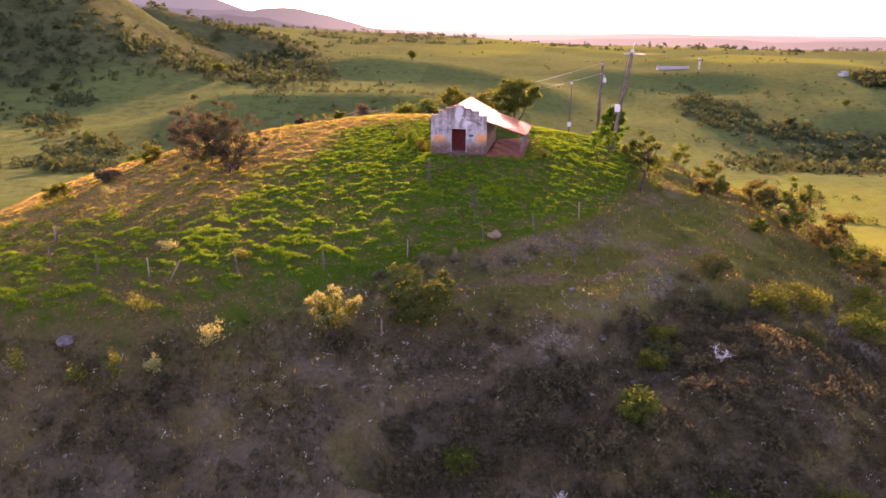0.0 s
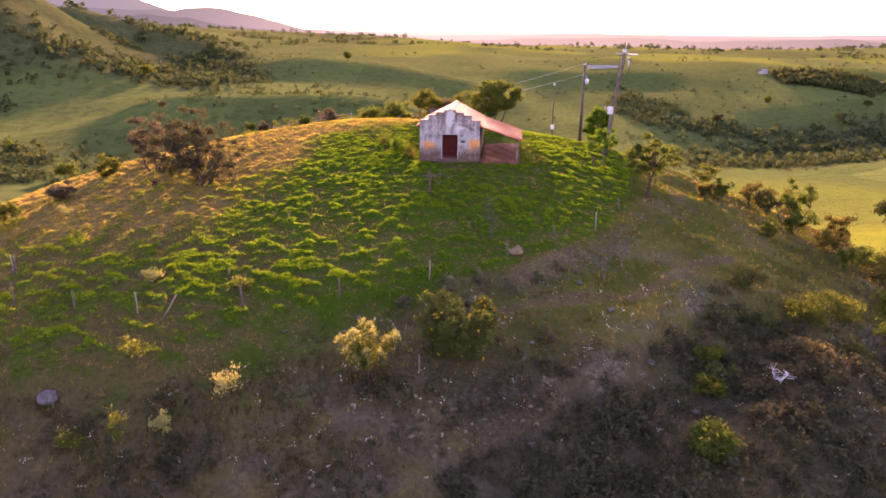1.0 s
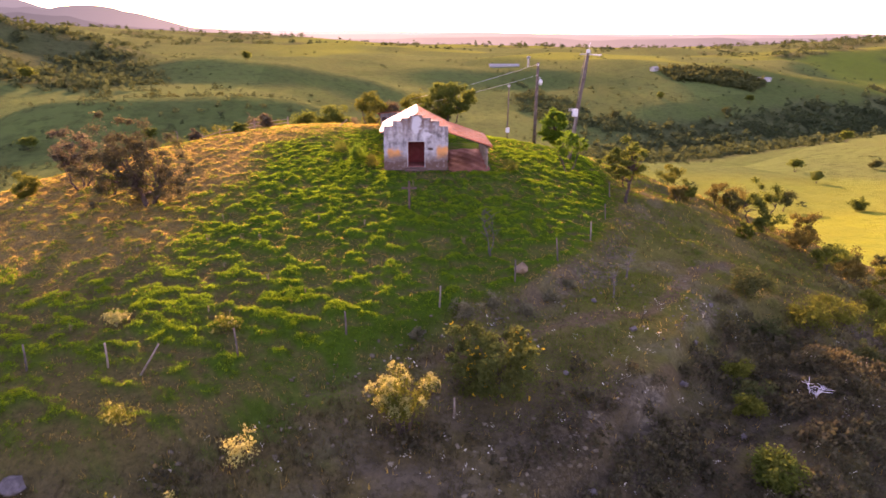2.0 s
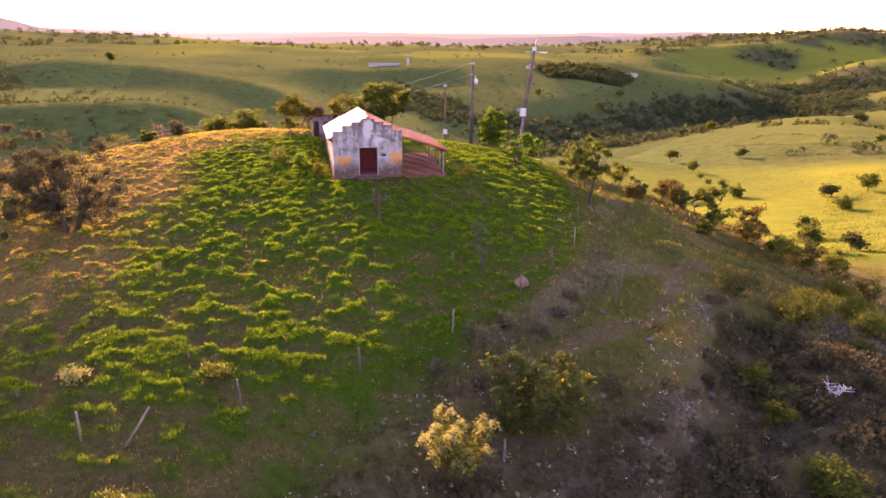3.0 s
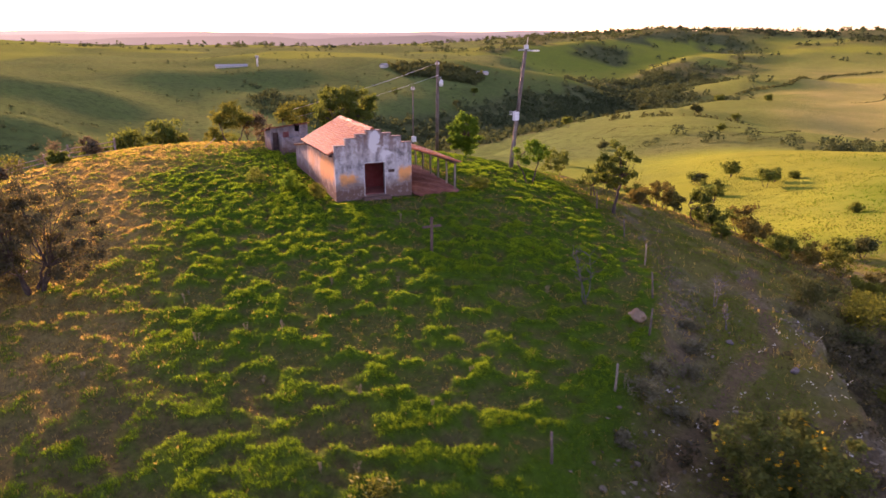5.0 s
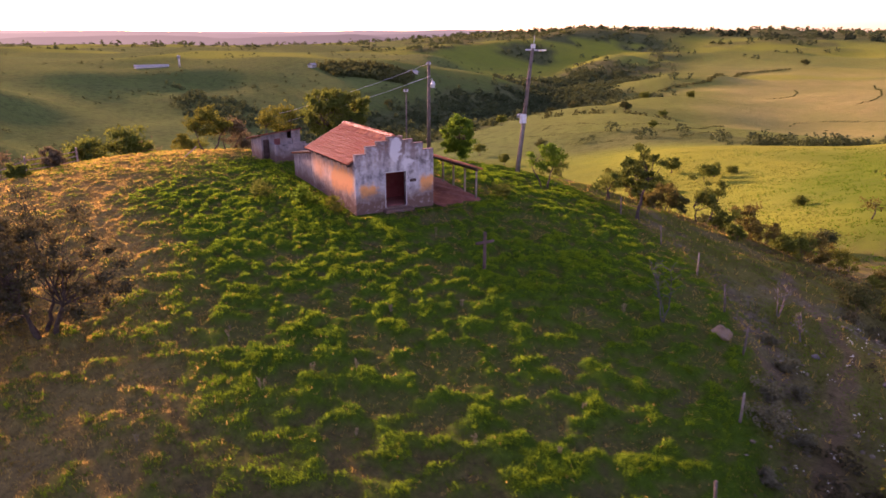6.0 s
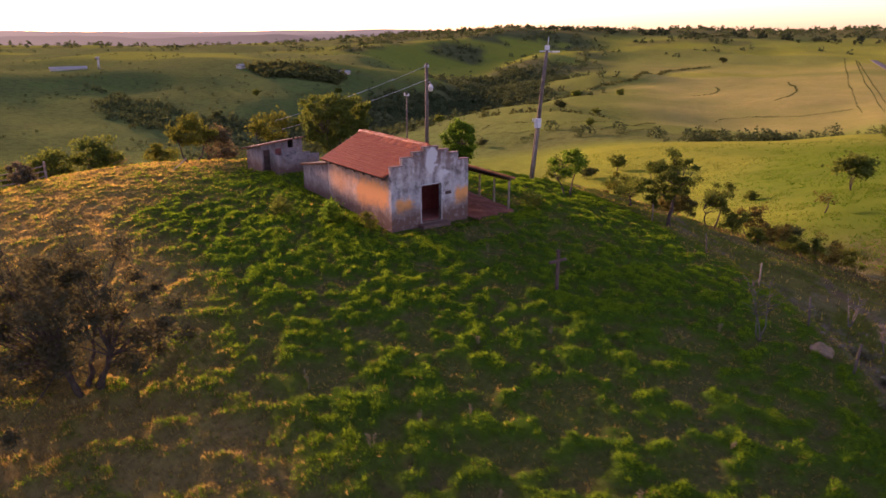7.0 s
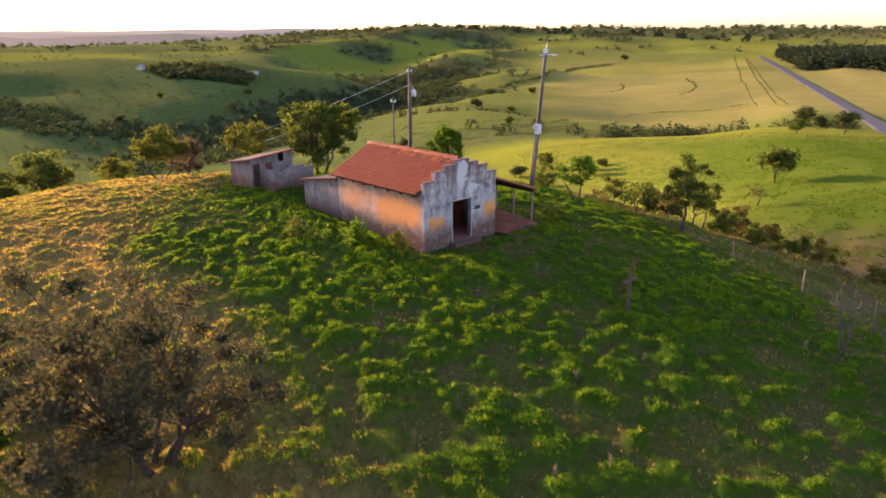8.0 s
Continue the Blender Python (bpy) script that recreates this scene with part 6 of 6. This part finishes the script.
GRASS = leafy("pasture_grass", (0.016, 0.060, 0.004), (0.078, 0.165, 0.010), (0.080, 0.098, 0.012), 0.5)
CLUMP = leafy("clump_grass", (0.040, 0.125, 0.006), (0.150, 0.26, 0.012), (0.13, 0.17, 0.014), 0.55)
STRAW = leafy("dry_grass", (0.26, 0.175, 0.055), (0.42, 0.295, 0.095), (0.20, 0.14, 0.04), 0.58)
WEED = leafy("slope_weeds", (0.030, 0.034, 0.015), (0.130, 0.115, 0.055), (0.085, 0.062, 0.040), 0.3)


def sown(rnd, count, x0, x1, y0, y1):
    return rnd.uniform(x0, x1, count), rnd.uniform(y0, y1, count)


rnd = np.random.RandomState(31)


def off_chapel(x, y):
    u, v = (x + 1.08) * 0.984 - (y - 66.65) * 0.178, (x + 1.08) * 0.178 + (y - 66.65) * 0.984
    return ~((u > -0.1) & (u < 9.0) & (v > -0.5) & (v < 11.1))


# a thin sward, and longer grass on the hummocks
x, y = sown(rnd, 380000, -41, 28, 32, 102)
lump, worn = tufts(x, y), worn_ground(x, y)
reach = 5 * ramp(1 - x, 0, 9) + 11 * ramp(x, -3, 4) * ramp(bumps(x, y, 2.3, 64), 0.3, 0.7)
keep = (inside(x, y, PASTURE) > -0.6 - rnd.uniform(size=len(x)) ** 2 * reach) & off_chapel(x, y)
keep &= rnd.uniform(size=len(x)) < 0.22 + 0.7 * ramp(lump, 0.3, 0.58)
keep &= rnd.uniform(size=len(x)) > np.maximum(0.8 * worn, 0.7 * leaner(x, y) * ramp(0.5 - lump, 0, 0.2))
vv, ff = blades(x[keep], y[keep], rnd, 5, 0.06, 0.19, 0.9, 0.011)
tagged(new("pasture_grass", arrays("pasture_grass", vv, ff, GRASS)), "short green pasture grass on the hilltop", "grass", kind="stuff")
x, y = sown(rnd, 640000, -41, 23, 36, 102)
lump, worn = tufts(x, y), worn_ground(x, y)
lush = 0.25 + 0.75 * ramp(bumps(x, y, 3.4, 44) * 0.55 + bumps(x, y, 1.3, 49) * 0.45, 0.3, 0.6)
keep = (inside(x, y, PASTURE) > 0.2) & off_chapel(x, y) & (rnd.uniform(size=len(x)) < lush * ramp(lump, 0.44, 0.64) * (1 - 0.75 * worn) * (1 - 0.3 * leaner(x, y)))
vv, ff = blades(x[keep], y[keep], rnd, 6, 0.07, 0.22, 0.97, 0.009)
tagged(new("grass_clumps", arrays("grass_clumps", vv, ff, CLUMP)), "lush yellow-green clumps of long grass in the pasture", "grass", kind="stuff")
x, y = sown(rnd, 420000, -41, 23, 35, 108)
field, worn, clear = inside(x, y, PASTURE), worn_ground(x, y), off_chapel(x, y)
straw = (field > -2) & clear & (rnd.uniform(size=len(x)) < 0.02 + 0.55 * worn + 0.16 * ramp(0.44 - tufts(x, y), 0, 0.15)) & (y < 106)
vv, ff = blades(x[straw], y[straw], rnd, 4, 0.07, 0.19, 0.9, 0.014)
tagged(new("dry_grass", arrays("dry_grass", vv, ff, STRAW)), "dry straw-coloured grass on the worn brow", "grass", kind="stuff")
x, y = sown(rnd, 330000, -42, 42, 8, 70)
field = inside(x, y, PASTURE)
grow = bumps(x, y, 2.4, 51) * 0.6 + bumps(x, y, 0.8, 52) * 0.5
keep = (field < -0.8) & (rnd.uniform(size=len(x)) < ramp(grow, 0.35, 0.8) * 0.9 * ramp(-field, 0.5, 3) * (1 - 0.85 * ramp(13 + field, 0, 4) * ramp(x, -6, 0)) * (1 - 0.5 * ramp(y, 40, 46)))
vv, ff = blades(x[keep], y[keep], rnd, 3, 0.10, 0.40, 0.95, 0.026)
tagged(new("slope_weeds", arrays("slope_weeds", vv, ff, WEED)), "brown and olive weeds and dry stalks on the slope", "weeds", kind="stuff")
keep = (field < -0.8) & (rnd.uniform(size=len(x)) < 0.03)
vv, ff = blades(x[keep], y[keep], rnd, 3, 0.15, 0.42, 0.8, 0.016)
tagged(new("slope_straw", arrays("slope_straw", vv, ff, STRAW)), "thin dry stalks scattered over the slope", "grass", kind="stuff")

# short grass on the bank between the fence and the gully
x, y = sown(rnd, 260000, -6, 40, 34, 74)
field = inside(x, y, PASTURE)
keep = (field < 0) & (field > -17) & (inside(x, y, GULLY) < -0.8) & (rnd.uniform(size=len(x)) < ramp(bumps(x, y, 2.3, 64) * 0.6 + bumps(x, y, 0.8, 88) * 0.5, 0.3, 0.7) * ramp(y - 0.3 * x, 30, 37))
for q in PATHS:
    keep &= inside(x, y, q, False) > 0.6
vv, ff = blades(x[keep], y[keep], rnd, 4, 0.05, 0.16, 0.95, 0.012)
tagged(new("bank_grass", arrays("bank_grass", vv, ff, leafy("bank_blades", (0.040, 0.078, 0.012), (0.115, 0.150, 0.028), (0.115, 0.11, 0.034), 0.45))), "short olive grass on the trodden bank", "grass", kind="stuff")

# tussocks of the near fields
a, d = np.radians(rnd.uniform(52, 100, 80000)), rnd.uniform(85, 285, 80000)
x, y = -10 + d * np.sin(a), 20 + d * np.cos(a)
keep = (np.hypot(x, y - 55) > 72) & (x > 42)
x, y = x[keep], y[keep]
lush = rnd.uniform(size=len(x)) < 0.15 + 0.85 * meadow(x, y)
some = (bumps(x, y, 6, 55) * 0.6 + bumps(x, y, 2, 56) * 0.5 > 0.48) & (rnd.uniform(size=len(x)) < 0.6)
vv, ff = blades(x[lush & some], y[lush & some], rnd, 4, 0.16, 0.45, 0.95, 0.10)
tagged(new("meadow_tussocks", arrays("meadow_tussocks", vv, ff, GRASS)), "lush green tussocks in the field below the hill", "grass", kind="stuff")
vv, ff = blades(x[~lush & some], y[~lush & some], rnd, 3, 0.12, 0.35, 0.95, 0.10)
tagged(new("field_tussocks", arrays("field_tussocks", vv, ff, LEAF_GOLD)), "yellowing tussocks scattered over the near field", "grass", kind="stuff")

# low leafy scrub on the shaded slope
x, y = sown(rnd, 3200, -40, 40, 12, 42)
keep = (inside(x, y, PASTURE) < -2.5) & (bumps(x, y, 5, 53) * 0.7 + bumps(x, y, 1.6, 54) * 0.4 + ramp(x, 4, 16) * 0.32 > 0.66) & (rnd.uniform(size=len(x)) < 0.8)
wood("slope_scrub", np.c_[x[keep], y[keep]], rnd.uniform(0.25, 0.75, int(keep.sum())), 12, leafy("scrub_leaves", (0.038, 0.040, 0.023), (0.090, 0.080, 0.048), (0.052, 0.050, 0.030), 0.3), "low dark scrub covering the shaded slope", 60, 0.5)
x, y = sown(rnd, 700, -38, 32, 14, 44)
keep = inside(x, y, PASTURE) < -1.5
spots = np.c_[x[keep], y[keep], ground(x[keep], y[keep]) + rnd.uniform(0.2, 0.5, int(keep.sum()))]
spots = np.repeat(spots, 6, 0) + rnd.normal(0, 0.09, (6 * len(spots), 3))
vv, ff = leaves(rnd, spots, rnd.uniform(0.04, 0.09, len(spots)), 0.9, 1.1)
tagged(new("white_blossom", arrays("white_blossom", vv, ff, leafy("white_petals", (0.45, 0.43, 0.38), (0.6, 0.58, 0.52), (0.35, 0.33, 0.28), 0.3))), "tiny whitish seed heads scattered over the slope", "flowers", kind="stuff")

# dense dark scrub in the gully under the scarp
x, y = sown(rnd, 5200, -4, 42, 18, 47)
deep = inside(x, y, GULLY)
keep = (deep > 1.2) & (bumps(x, y, 3.4, 81) * 0.6 + bumps(x, y, 1.2, 82) * 0.5 > 0.5 - 0.16 * ramp(deep, 3, 9)) & (rnd.uniform(size=len(x)) < 0.75)
wood("gully_scrub", np.c_[x[keep], y[keep]], rnd.uniform(0.22, 0.85, int(keep.sum())), 22, leafy("gully_leaves", (0.050, 0.054, 0.028), (0.115, 0.104, 0.058), (0.066, 0.060, 0.036), 0.3), "dense dark scrub filling the gully", 70, 0.42)


def rubble(name, x, y, sizes, mat, label, seed):
    """Angular stones, half sunk, joined into one mesh."""
    bm = bmesh.new()
    bmesh.ops.create_icosphere(bm, subdivisions=1, radius=0.5)
    v0, f0 = np.array([v.co for v in bm.verts]), np.array([[v.index for v in f.verts] for f in bm.faces])
    bm.free()
    r, n = np.random.RandomState(seed), len(x)
    shape = v0[None] * r.uniform(0.55, 1.25, (n, len(v0), 1)) * sizes[:, None, None] * r.uniform(0.6, 1.3, (n, 1, 3)) * np.array([1, 1, 0.7])
    v = shape + np.stack([x, y, ground(x, y) + 0.1 * sizes], -1)[:, None]
    f = f0[None] + (np.arange(n) * len(v0))[:, None, None]
    return tagged(new(name, arrays(name, v.reshape(-1, 3), f.reshape(-1, 3), mat)), label, "stones", kind="stuff")


RUBBLE = leafy("rubble_stone", (0.088, 0.074, 0.046), (0.235, 0.20, 0.13), (0.12, 0.10, 0.062), 0.0, 0.9)
k = along(SCARP[1:], 0.05, 0.6, 83)
k = k[bumps(k[:, 0], k[:, 1], 1.0, 15) * 0.6 + bumps(k[:, 0], k[:, 1], 4.5, 29) * 0.5 > 0.5]
bank = along([(-9, 38.0), (-6.4, 39.0), (-1.3, 40.9), (3.2, 43.3), (8.2, 46.5), (12, 51)], 0.12, 0.8, 84)
loose = np.stack(sown(rnd, 2600, -24, 34, 20, 48), -1)
loose = loose[(inside(loose[:, 0], loose[:, 1], PASTURE) < -1.2) & (bumps(loose[:, 0], loose[:, 1], 3.2, 16) > 0.42)]
stones = np.concatenate([k, bank, loose])
stones = stones[inside(stones[:, 0], stones[:, 1], PASTURE) < -0.4]
rubble("rubble", stones[:, 0], stones[:, 1], rnd.uniform(0.25, 1.0, len(stones)) ** 2.6 * 0.26 + 0.025, RUBBLE, "pale angular stones and grit along the eroded bank", 85)
